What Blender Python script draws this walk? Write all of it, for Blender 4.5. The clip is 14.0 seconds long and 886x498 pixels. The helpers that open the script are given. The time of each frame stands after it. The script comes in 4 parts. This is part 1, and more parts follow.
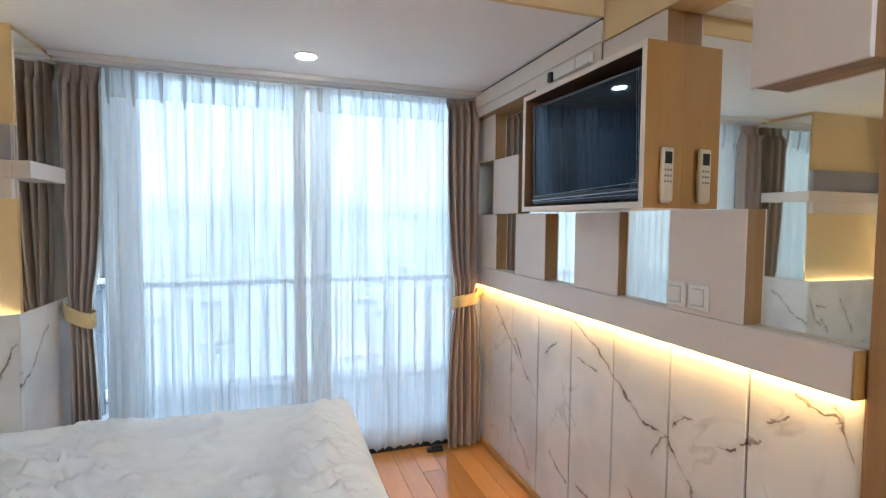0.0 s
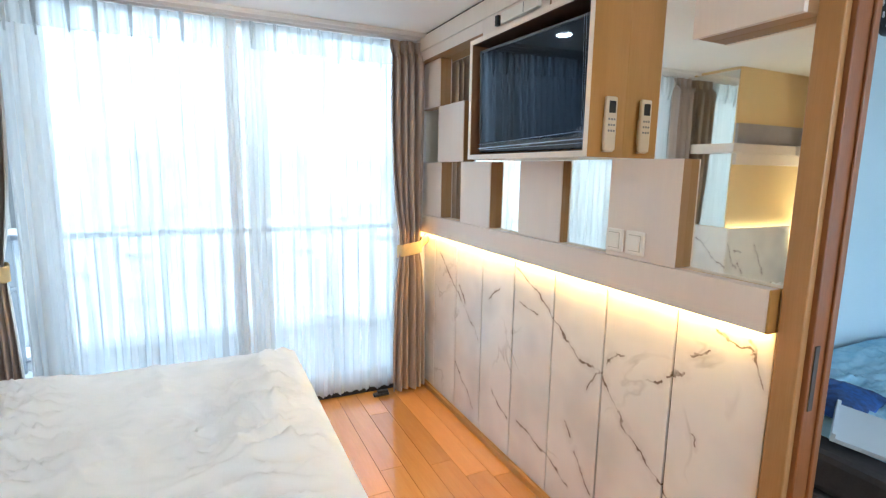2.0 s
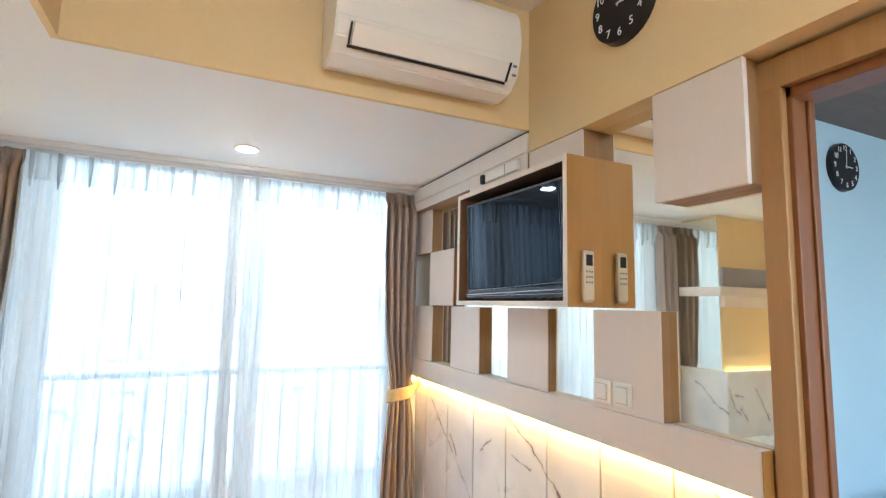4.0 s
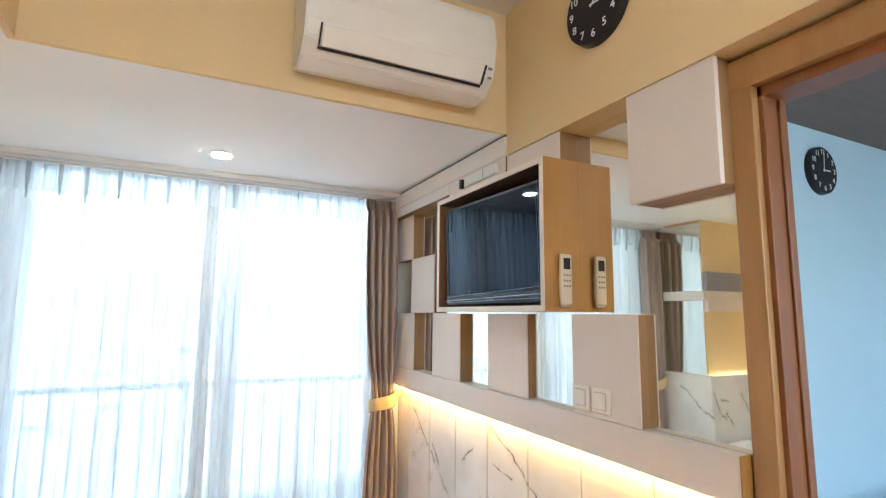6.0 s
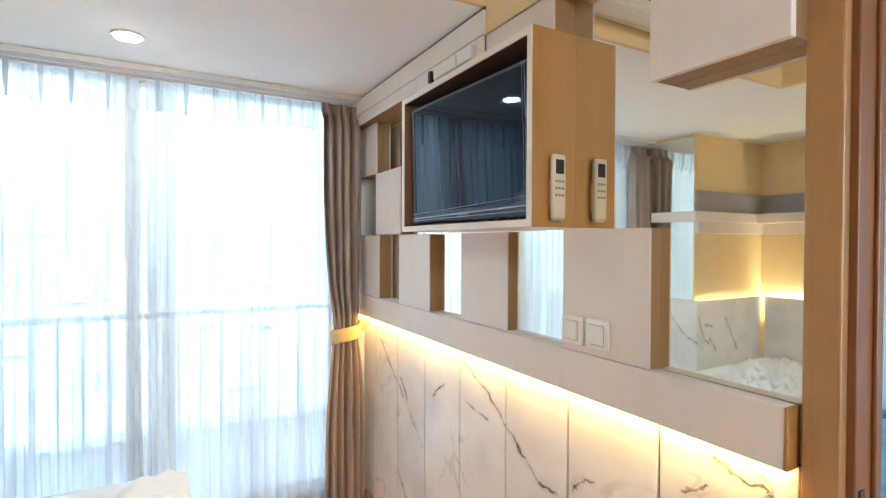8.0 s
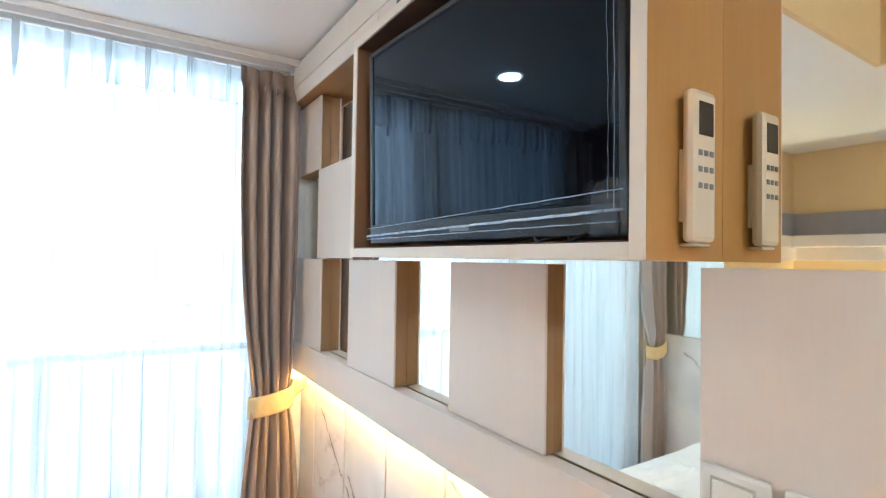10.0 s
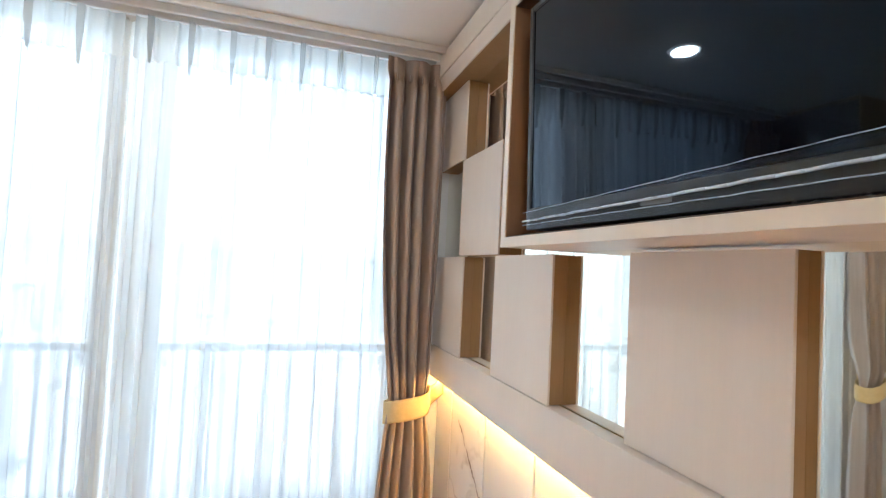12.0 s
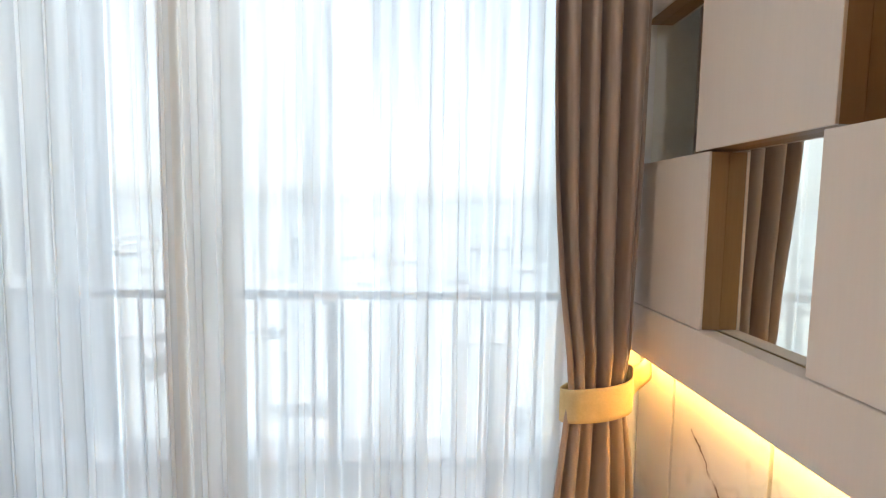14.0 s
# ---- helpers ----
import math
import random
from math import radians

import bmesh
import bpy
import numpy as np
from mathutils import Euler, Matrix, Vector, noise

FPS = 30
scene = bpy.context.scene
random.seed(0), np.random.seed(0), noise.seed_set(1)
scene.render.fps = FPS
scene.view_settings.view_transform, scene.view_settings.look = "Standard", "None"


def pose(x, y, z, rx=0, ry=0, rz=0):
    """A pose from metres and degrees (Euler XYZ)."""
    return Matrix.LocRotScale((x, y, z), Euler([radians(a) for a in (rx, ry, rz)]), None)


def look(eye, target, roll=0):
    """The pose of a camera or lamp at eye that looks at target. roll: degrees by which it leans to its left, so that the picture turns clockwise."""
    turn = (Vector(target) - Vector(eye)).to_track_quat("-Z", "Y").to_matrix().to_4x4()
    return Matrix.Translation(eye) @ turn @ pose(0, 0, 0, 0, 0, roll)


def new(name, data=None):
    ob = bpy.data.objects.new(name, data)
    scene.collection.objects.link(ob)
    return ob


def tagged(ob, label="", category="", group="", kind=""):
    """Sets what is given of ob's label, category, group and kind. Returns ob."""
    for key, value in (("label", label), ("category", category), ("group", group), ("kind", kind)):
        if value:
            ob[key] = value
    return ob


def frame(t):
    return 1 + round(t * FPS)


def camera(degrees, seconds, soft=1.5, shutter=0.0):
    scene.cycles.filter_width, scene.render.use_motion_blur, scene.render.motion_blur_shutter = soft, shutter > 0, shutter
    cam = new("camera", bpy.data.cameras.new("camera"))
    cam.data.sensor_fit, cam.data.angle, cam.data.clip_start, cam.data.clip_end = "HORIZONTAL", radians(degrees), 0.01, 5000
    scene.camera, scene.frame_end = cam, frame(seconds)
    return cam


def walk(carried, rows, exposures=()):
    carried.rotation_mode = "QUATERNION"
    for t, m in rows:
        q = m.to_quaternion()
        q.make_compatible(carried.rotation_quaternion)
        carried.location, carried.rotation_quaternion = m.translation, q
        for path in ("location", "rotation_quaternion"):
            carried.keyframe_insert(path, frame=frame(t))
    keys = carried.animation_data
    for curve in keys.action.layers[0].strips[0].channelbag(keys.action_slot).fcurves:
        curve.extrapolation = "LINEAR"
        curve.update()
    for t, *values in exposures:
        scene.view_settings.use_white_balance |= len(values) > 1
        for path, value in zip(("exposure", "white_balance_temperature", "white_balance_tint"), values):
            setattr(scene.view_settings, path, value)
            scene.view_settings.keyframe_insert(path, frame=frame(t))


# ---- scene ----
cam = camera(82.7, 14.0, soft=1.25)
PATH = [
    (0, (0.682, 0.363, 1.542), (1.32, 2.255, 1.431), 0.5),
    (0.5, (0.659, 0.38, 1.533), (1.403, 2.228, 1.355), 0.7),
    (1, (0.661, 0.374, 1.542), (1.47, 2.185, 1.285), 0.8),
    (1.5, (0.662, 0.382, 1.539), (1.508, 2.169, 1.237), 0.9),
    (2, (0.659, 0.377, 1.536), (1.509, 2.161, 1.228), 1.0),
    (2.5, (0.664, 0.362, 1.548), (1.527, 2.143, 1.258), 1.2),
    (3, (0.686, 0.347, 1.576), (1.549, 2.147, 1.464), 1.1),
    (3.5, (0.698, 0.332, 1.585), (1.552, 2.139, 1.652), 1.2),
    (4, (0.699, 0.329, 1.59), (1.544, 2.128, 1.813), 1.2),
    (4.2, (0.666, 0.323, 1.632), (1.531, 2.099, 1.942), 1.1),
    (6.5, (0.815, 0.358, 1.566), (1.694, 2.142, 1.77), 0.4),
    (7, (0.866, 0.399, 1.557), (1.736, 2.199, 1.575), 0.1),
    (7.5, (0.903, 0.507, 1.548), (1.831, 2.279, 1.522), -0.0),
    (9.8, (1.357, 1.362, 1.582), (2.412, 3.061, 1.597), 1.1),
    (10, (1.376, 1.431, 1.591), (2.457, 3.113, 1.633), 0.9),
    (10.5, (1.404, 1.576, 1.596), (2.565, 3.2, 1.706), 0.7),
    (11, (1.394, 1.612, 1.592), (2.587, 3.213, 1.736), 1.2),
    (11.5, (1.382, 1.606, 1.578), (2.346, 3.354, 1.703), 1.9),
    (12, (1.42, 1.636, 1.537), (2.025, 3.54, 1.619), 2.9),
    (12.5, (1.453, 1.699, 1.521), (1.784, 3.672, 1.534), 2.6),
    (13, (1.433, 1.879, 1.499), (1.614, 3.869, 1.404), 1.9),
    (13.5, (1.447, 2.082, 1.466), (1.58, 4.074, 1.342), 1.3),
    (14, (1.464, 2.326, 1.472), (1.559, 4.316, 1.305), 0.9),
]
EXPO = [(0, 2.5, 5100, 4), (0.7, 2.74, 5100, 4), (1.5, 2.94, 5150, 2), (4, 3.1, 5350, 3), (7.5, 3.04, 5300, 2), (9.8, 3.24, 5100, 1), (11.2, 3.3, 5100, 1), (12, 2.94, 5600, 5), (12.5, 2.8, 5800, 7), (14, 2.5, 6100, 8)]
SKY = 0.121
walk(cam, [(t, look(eye, target, roll)) for t, eye, target, roll in PATH], EXPO)

# ---- world, sun, exposure ----
world = bpy.data.worlds.new("hazy_sky")
scene.world = world
world.use_nodes = True
wn = world.node_tree
sky = wn.nodes.new("ShaderNodeTexSky")
sky.sky_type = "NISHITA"
sky.sun_disc = False
sky.sun_elevation = radians(58)
sky.sun_rotation = radians(200)
sky.dust_density = 1.5
sky.air_density = 1.2
wn.nodes["Background"].inputs["Strength"].default_value = SKY
haze = wn.nodes.new("ShaderNodeHueSaturation")      # whitish tropical haze
haze.inputs["Saturation"].default_value = 0.26
wn.links.new(sky.outputs[0], haze.inputs["Color"])
wn.links.new(haze.outputs[0], wn.nodes["Background"].inputs["Color"])
sun = new("sun", bpy.data.lights.new("sun", "SUN"))
sun.data.energy, sun.data.angle, sun.data.color = 2.4, radians(10), (1.0, 0.96, 0.9)
sun.matrix_world = look((-6, -14, 24), (0, 0, 0))


# ---- materials ----
def mat(name, base=(0.8, 0.8, 0.8), rough=0.5, metal=0.0, **extra):
    m = bpy.data.materials.new(name)
    m.use_nodes = True
    b = m.node_tree.nodes["Principled BSDF"]
    b.inputs["Base Color"].default_value = (*base, 1)
    b.inputs["Roughness"].default_value = rough
    b.inputs["Metallic"].default_value = metal
    for k, v in extra.items():
        b.inputs[k.replace("_", " ")].default_value = v
    return m


def nd(m, kind, **values):
    n = m.node_tree.nodes.new(kind)
    for k, v in values.items():
        if k in n.inputs:
            n.inputs[k].default_value = v
    return n


def ln(m, a, b):
    m.node_tree.links.new(a, b)


def bsdf(m):
    return m.node_tree.nodes["Principled BSDF"]


def grain(m, base, dark, scale=(4, 4, 4), detail=6, amount=0.6, bump=0.1, rough=None, use_random=False, fine=60.0):
    """Two-scale colour variation and fine relief."""
    co = nd(m, "ShaderNodeTexCoord")
    mp = nd(m, "ShaderNodeMapping")
    mp.inputs["Scale"].default_value = scale
    ln(m, co.outputs["Object"], mp.inputs["Vector"])
    if use_random:
        oi = nd(m, "ShaderNodeObjectInfo")
        cm = nd(m, "ShaderNodeCombineXYZ")
        sc = nd(m, "ShaderNodeMath")
        sc.operation = "MULTIPLY"
        sc.inputs[1].default_value = 37.0
        ln(m, oi.outputs["Random"], sc.inputs[0])
        ln(m, sc.outputs[0], cm.inputs[0])
        ln(m, sc.outputs[0], cm.inputs[1])
        ln(m, cm.outputs[0], mp.inputs["Location"])
    n1 = nd(m, "ShaderNodeTexNoise", Scale=1.0, Detail=detail, Roughness=0.6, Distortion=0.4)
    ln(m, mp.outputs[0], n1.inputs["Vector"])
    n2 = nd(m, "ShaderNodeTexNoise", Scale=fine / 10.0, Detail=3.0)
    ln(m, mp.outputs[0], n2.inputs["Vector"])
    mx = nd(m, "ShaderNodeMix")
    mx.data_type = "FLOAT"
    mx.inputs[0].default_value = 0.35
    ln(m, n1.outputs["Fac"], mx.inputs[2])
    ln(m, n2.outputs["Fac"], mx.inputs[3])
    rp = nd(m, "ShaderNodeValToRGB")
    rp.color_ramp.elements[0].position = 0.5 - 0.3 * amount
    rp.color_ramp.elements[1].position = 0.5 + 0.3 * amount
    rp.color_ramp.elements[0].color = (*dark, 1)
    rp.color_ramp.elements[1].color = (*base, 1)
    ln(m, mx.outputs[0], rp.inputs[0])
    out = rp.outputs[0]
    if use_random:
        hv = nd(m, "ShaderNodeHueSaturation")
        mr = nd(m, "ShaderNodeMapRange")
        mr.inputs["To Min"].default_value = 0.78
        mr.inputs["To Max"].default_value = 1.2
        ln(m, oi.outputs["Random"], mr.inputs["Value"])
        ln(m, mr.outputs[0], hv.inputs["Value"])
        ln(m, out, hv.inputs["Color"])
        out = hv.outputs[0]
    ln(m, out, bsdf(m).inputs["Base Color"])
    bp = nd(m, "ShaderNodeBump", Strength=bump, Distance=0.004)
    ln(m, mx.outputs[0], bp.inputs["Height"])
    ln(m, bp.outputs[0], bsdf(m).inputs["Normal"])
    if rough:
        rr = nd(m, "ShaderNodeMapRange")
        rr.inputs["To Min"].default_value, rr.inputs["To Max"].default_value = rough
        ln(m, n1.outputs["Fac"], rr.inputs["Value"])
        ln(m, rr.outputs[0], bsdf(m).inputs["Roughness"])
    return m


LONG_VEINS = [(2.46, 1.07, 2.25, 0.976, 0.005), (2.25, 0.976, 2.05, 0.82, 0.006), (2.05, 0.82, 1.955, 0.763, 0.005), (1.955, 0.763, 1.84, 0.756, 0.007),
              (1.84, 0.756, 1.80, 0.709, 0.009), (1.80, 0.709, 1.684, 0.591, 0.007), (1.684, 0.591, 1.47, 0.43, 0.006), (1.47, 0.43, 1.36, 0.18, 0.005),
              (3.34, 1.0, 3.04, 0.756, 0.006), (3.04, 0.756, 2.81, 0.58, 0.005), (3.10, 0.335, 2.865, 0.135, 0.007), (2.39, 0.274, 2.10, 0.21, 0.007),
              (2.10, 0.21, 1.99, 0.16, 0.005), (1.954, 0.34, 1.836, 0.213, 0.006), (2.64, 0.33, 2.49, 0.24, 0.006)]
FLECKS = [(1.36, 1.066, 1.312, 1.046, 0.006), (1.312, 1.046, 1.245, 1.044, 0.004), (1.245, 1.07, 1.218, 0.976, 0.007), (1.218, 0.976, 1.195, 0.943, 0.006),
          (1.43, 0.968, 1.371, 0.99, 0.005), (1.599, 0.817, 1.533, 0.83, 0.006), (1.505, 0.854, 1.455, 0.903, 0.007), (1.81, 0.80, 1.72, 0.857, 0.004),
          (1.84, 0.75, 1.905, 0.65, 0.005), (2.70, 0.84, 2.60, 0.927, 0.005), (2.41, 0.896, 2.245, 0.88, 0.004), (2.02, 0.44, 1.996, 0.384, 0.007),
          (1.41, 0.70, 1.385, 0.675, 0.005), (3.06, 0.84, 2.98, 0.74, 0.006)]


def marble(name, veins, flow, along=(0, 1, 0)):
    """White stone with grey-brown veins, the way along the wall and z of each in metres; flow: how strongly finer veins run through it."""
    m = mat(name, (0.8, 0.78, 0.76), 0.16)
    g = nd(m, "ShaderNodeNewGeometry")
    n = nd(m, "ShaderNodeTexNoise", Scale=11.0, Detail=4.0, Roughness=0.6)
    ln(m, g.outputs["Position"], n.inputs["Vector"])
    sub = nd(m, "ShaderNodeVectorMath")
    sub.operation = "SUBTRACT"
    sub.inputs[1].default_value = (0.5, 0.5, 0.5)
    ln(m, n.outputs["Color"], sub.inputs[0])
    scl = nd(m, "ShaderNodeVectorMath")
    scl.operation = "SCALE"
    scl.inputs["Scale"].default_value = 0.085
    ln(m, sub.outputs[0], scl.inputs[0])
    add = nd(m, "ShaderNodeVectorMath")
    add.operation = "ADD"
    ln(m, g.outputs["Position"], add.inputs[0])
    ln(m, scl.outputs[0], add.inputs[1])
    flat = nd(m, "ShaderNodeVectorMath")
    flat.operation = "MULTIPLY"
    flat.inputs[1].default_value = (along[0], along[1], 1)
    ln(m, add.outputs[0], flat.inputs[0])

    def mth(op, a, b=None, clamp=False):
        q = nd(m, "ShaderNodeMath")
        q.operation, q.use_clamp = op, clamp
        for i, v in enumerate((a, b)):
            if v is None:
                continue
            if hasattr(v, "links"):
                ln(m, v, q.inputs[i])
            else:
                q.inputs[i].default_value = v
        return q.outputs[0]

    def vec(op, a, b):
        q = nd(m, "ShaderNodeVectorMath")
        q.operation = op
        for i, v in enumerate((a, b)):
            if hasattr(v, "links"):
                ln(m, v, q.inputs[i])
            else:
                q.inputs[i].default_value = v
        return q
    total = 0.0
    for y0, z0, y1, z1, w in veins:
        d = ((y1 - y0) * along[0], (y1 - y0) * along[1], z1 - z0)
        l2 = (y1 - y0) ** 2 + (z1 - z0) ** 2
        rel = vec("SUBTRACT", flat.outputs[0], (y0 * along[0], y0 * along[1], z0)).outputs[0]
        dot = vec("DOT_PRODUCT", rel, d).outputs["Value"]
        k = mth("MULTIPLY", dot, 1 / l2, True)
        q = nd(m, "ShaderNodeVectorMath")
        q.operation = "SCALE"
        q.inputs[0].default_value = d
        ln(m, k, q.inputs["Scale"])
        dist = vec("DISTANCE", rel, q.outputs[0]).outputs["Value"]
        core = mth("MULTIPLY", mth("SUBTRACT", 1.0, mth("DIVIDE", dist, w * 1.0), True), 1.6, True)
        halo = mth("MULTIPLY", mth("SUBTRACT", 1.0, mth("DIVIDE", dist, w * 4.5), True), 0.22)
        v = mth("MAXIMUM", core, halo)
        total = mth("MAXIMUM", v, total)
    brk = nd(m, "ShaderNodeTexNoise", Scale=16.0, Detail=4.0)
    ln(m, g.outputs["Position"], brk.inputs["Vector"])
    bm_ = nd(m, "ShaderNodeMapRange")
    bm_.inputs["From Min"].default_value, bm_.inputs["From Max"].default_value = 0.33, 0.55
    bm_.inputs["To Min"].default_value = 0.12
    ln(m, brk.outputs["Fac"], bm_.inputs["Value"])
    total = mth("MULTIPLY", bm_.outputs[0], total)
    # faint hair veins and clouds
    n3 = nd(m, "ShaderNodeTexNoise", Scale=2.6, Detail=4.0, Roughness=0.5, Distortion=0.6)
    ln(m, g.outputs["Position"], n3.inputs["Vector"])
    rid = mth("SUBTRACT", 1.0, mth("MULTIPLY", mth("ABSOLUTE", mth("SUBTRACT", n3.outputs["Fac"], 0.5)), 45.0), True)
    n4 = nd(m, "ShaderNodeTexNoise", Scale=3.0, Detail=2.0)
    ln(m, g.outputs["Position"], n4.inputs["Vector"])
    gate = nd(m, "ShaderNodeMapRange")
    gate.inputs["From Min"].default_value, gate.inputs["From Max"].default_value = 0.56, 0.7
    ln(m, n4.outputs["Fac"], gate.inputs["Value"])
    faint = mth("MULTIPLY", mth("MULTIPLY", rid, gate.outputs[0]), flow)
    total = mth("MAXIMUM", total, faint)
    cl = nd(m, "ShaderNodeValToRGB")
    cl.color_ramp.elements[0].color = (0.68, 0.66, 0.65, 1)
    cl.color_ramp.elements[1].color = (0.82, 0.80, 0.78, 1)
    cl.color_ramp.elements[0].position, cl.color_ramp.elements[1].position = 0.3, 0.55
    ln(m, n4.outputs["Fac"], cl.inputs[0])
    mx = nd(m, "ShaderNodeMix")
    mx.data_type = "RGBA"
    ln(m, total, mx.inputs[0])
    ln(m, cl.outputs[0], mx.inputs[6])
    mx.inputs[7].default_value = (0.20, 0.155, 0.13, 1)
    ln(m, mx.outputs[2], bsdf(m).inputs["Base Color"])
    return m


def cloth_mix(name, base, clear, lit):
    """Sheer cloth: partly clear, partly letting light through, partly white thread."""
    m = bpy.data.materials.new(name)
    m.use_nodes = True
    t = m.node_tree
    t.nodes.clear()
    out = t.nodes.new("ShaderNodeOutputMaterial")
    tr = nd(m, "ShaderNodeBsdfTransparent")
    tl = nd(m, "ShaderNodeBsdfTranslucent", Color=(*base, 1))
    df = nd(m, "ShaderNodeBsdfDiffuse", Color=(*base, 1))
    a, b = nd(m, "ShaderNodeMixShader"), nd(m, "ShaderNodeMixShader")
    a.inputs[0].default_value = lit
    ln(m, df.outputs[0], a.inputs[1])
    ln(m, tl.outputs[0], a.inputs[2])
    co = nd(m, "ShaderNodeTexCoord")
    mp = nd(m, "ShaderNodeMapping")
    mp.inputs["Scale"].default_value = (15, 15, 0.5)
    ln(m, co.outputs["Object"], mp.inputs["Vector"])
    n = nd(m, "ShaderNodeTexNoise", Scale=2.0, Detail=4.0)
    ln(m, mp.outputs[0], n.inputs["Vector"])
    r = nd(m, "ShaderNodeMapRange")
    r.inputs["From Min"].default_value, r.inputs["From Max"].default_value = 0.3, 0.7
    r.inputs["To Min"].default_value, r.inputs["To Max"].default_value = clear - 0.13, clear + 0.12
    ln(m, n.outputs["Fac"], r.inputs["Value"])
    ln(m, r.outputs[0], b.inputs[0])
    ramp = nd(m, "ShaderNodeValToRGB")      # upright streaks: shading of the folds, put into the colour
    ramp.color_ramp.elements[0].color = (*[0.75 * q for q in base], 1)
    ramp.color_ramp.elements[1].color = (*base, 1)
    ramp.color_ramp.elements[0].position, ramp.color_ramp.elements[1].position = 0.36, 0.56
    ln(m, n.outputs["Fac"], ramp.inputs[0])
    ln(m, ramp.outputs[0], tl.inputs["Color"])
    ln(m, a.outputs[0], b.inputs[1])
    ln(m, tr.outputs[0], b.inputs[2])
    ln(m, b.outputs[0], out.inputs[0])
    return m


def glow(name, color, strength):
    m = mat(name, color, 0.5)
    bsdf(m).inputs["Emission Color"].default_value = (*color, 1)
    bsdf(m).inputs["Emission Strength"].default_value = strength
    return m


def glass():
    m = bpy.data.materials.new("window_glass")
    m.use_nodes = True
    m.node_tree.nodes.clear()
    out = nd(m, "ShaderNodeOutputMaterial")
    tr = nd(m, "ShaderNodeBsdfTransparent", Color=(0.93, 0.96, 0.97, 1))
    gl = nd(m, "ShaderNodeBsdfGlossy", Roughness=0.02)
    mx = nd(m, "ShaderNodeMixShader")
    fr = nd(m, "ShaderNodeFresnel", IOR=1.45)
    ln(m, fr.outputs[0], mx.inputs[0])
    ln(m, tr.outputs[0], mx.inputs[1])
    ln(m, gl.outputs[0], mx.inputs[2])
    ln(m, mx.outputs[0], out.inputs[0])
    return m


def film(name, share):
    m = bpy.data.materials.new(name)
    m.use_nodes = True
    m.node_tree.nodes.clear()
    out = nd(m, "ShaderNodeOutputMaterial")
    tr = nd(m, "ShaderNodeBsdfTransparent", Color=(0.95, 0.97, 1.0, 1))
    gl = nd(m, "ShaderNodeBsdfGlossy", Roughness=0.12)
    df = nd(m, "ShaderNodeBsdfDiffuse", Color=(0.62, 0.74, 0.95, 1))
    sh = nd(m, "ShaderNodeMixShader", Fac=0.3)
    ln(m, df.outputs[0], sh.inputs[1])
    ln(m, gl.outputs[0], sh.inputs[2])
    mx = nd(m, "ShaderNodeMixShader", Fac=share)
    ln(m, tr.outputs[0], mx.inputs[1])
    ln(m, sh.outputs[0], mx.inputs[2])
    ln(m, mx.outputs[0], out.inputs[0])
    return m


M_WALL = grain(mat("cream_paint", rough=0.75), (0.78, 0.60, 0.325), (0.74, 0.56, 0.29), (2, 2, 2), bump=0.05, fine=400)
M_WHITE = grain(mat("white_ceiling_paint", rough=0.85), (0.90, 0.89, 0.87), (0.87, 0.86, 0.84), (1.5, 1.5, 1.5), bump=0.04, fine=400)
M_BLUE = grain(mat("pale_blue_paint", rough=0.8), (0.60, 0.75, 0.84), (0.56, 0.71, 0.80), (2, 2, 2), bump=0.05, fine=400)
# Ceiling of the unlit room: its shade is put into this dark colour.
M_UNLITCEIL = grain(mat("unlit_brown_ceiling", rough=0.7), (0.20, 0.15, 0.12), (0.15, 0.11, 0.09), (2, 8, 2), bump=0.05)
M_PANEL = grain(mat("beige_laminate", rough=0.42), (0.76, 0.675, 0.61), (0.725, 0.64, 0.575), (14, 14, 1.0), bump=0.015, fine=120)
M_CORE = grain(mat("brown_panel_side", rough=0.45), (0.33, 0.19, 0.08), (0.27, 0.15, 0.06), (16, 16, 0.9), bump=0.04, fine=120)
M_EDGE = grain(mat("pale_edge_laminate", rough=0.4), (0.82, 0.74, 0.65), (0.77, 0.69, 0.60), (10, 10, 1.0), bump=0.03)
M_TAN = grain(mat("tan_veneer", rough=0.4), (0.48, 0.255, 0.066), (0.41, 0.21, 0.052), (16, 16, 0.9), bump=0.04, fine=120)
M_POST = grain(mat("door_frame_wood", rough=0.35), (0.41, 0.225, 0.085), (0.33, 0.175, 0.06), (22, 22, 0.9), bump=0.06, fine=120)
M_JAMB = grain(mat("dark_jamb_wood", rough=0.35), (0.25, 0.095, 0.03), (0.18, 0.065, 0.02), (22, 22, 0.9), bump=0.06, fine=120)
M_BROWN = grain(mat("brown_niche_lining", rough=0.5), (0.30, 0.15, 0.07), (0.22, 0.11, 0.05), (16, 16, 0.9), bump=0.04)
# Brown lining where no light falls: its shade is put into the colour.
M_UNLITLINING = grain(mat("unlit_lining_board", rough=0.5), (0.07, 0.035, 0.02), (0.05, 0.025, 0.015), (16, 16, 0.9), bump=0.04)
M_MARBLE = marble("veined_marble", LONG_VEINS + FLECKS, 0.4)
PIER_VEINS = [(-0.41, 0.98, -0.47, 0.84, 0.007), (-0.47, 0.84, -0.55, 0.76, 0.006), (-0.55, 0.80, -0.62, 0.72, 0.008), (-0.50, 0.92, -0.60, 0.90, 0.005), (-0.75, 0.95, -0.9, 0.7, 0.006)]
M_MARBLE2 = marble("bed_head_marble", PIER_VEINS, 0.6, (1, 0, 0))
M_GROOVE = mat("dark_joint", (0.06, 0.055, 0.05), 0.8)
M_MIRROR = mat("mirror_silver", (0.92, 0.91, 0.83), 0.02, 1.0)
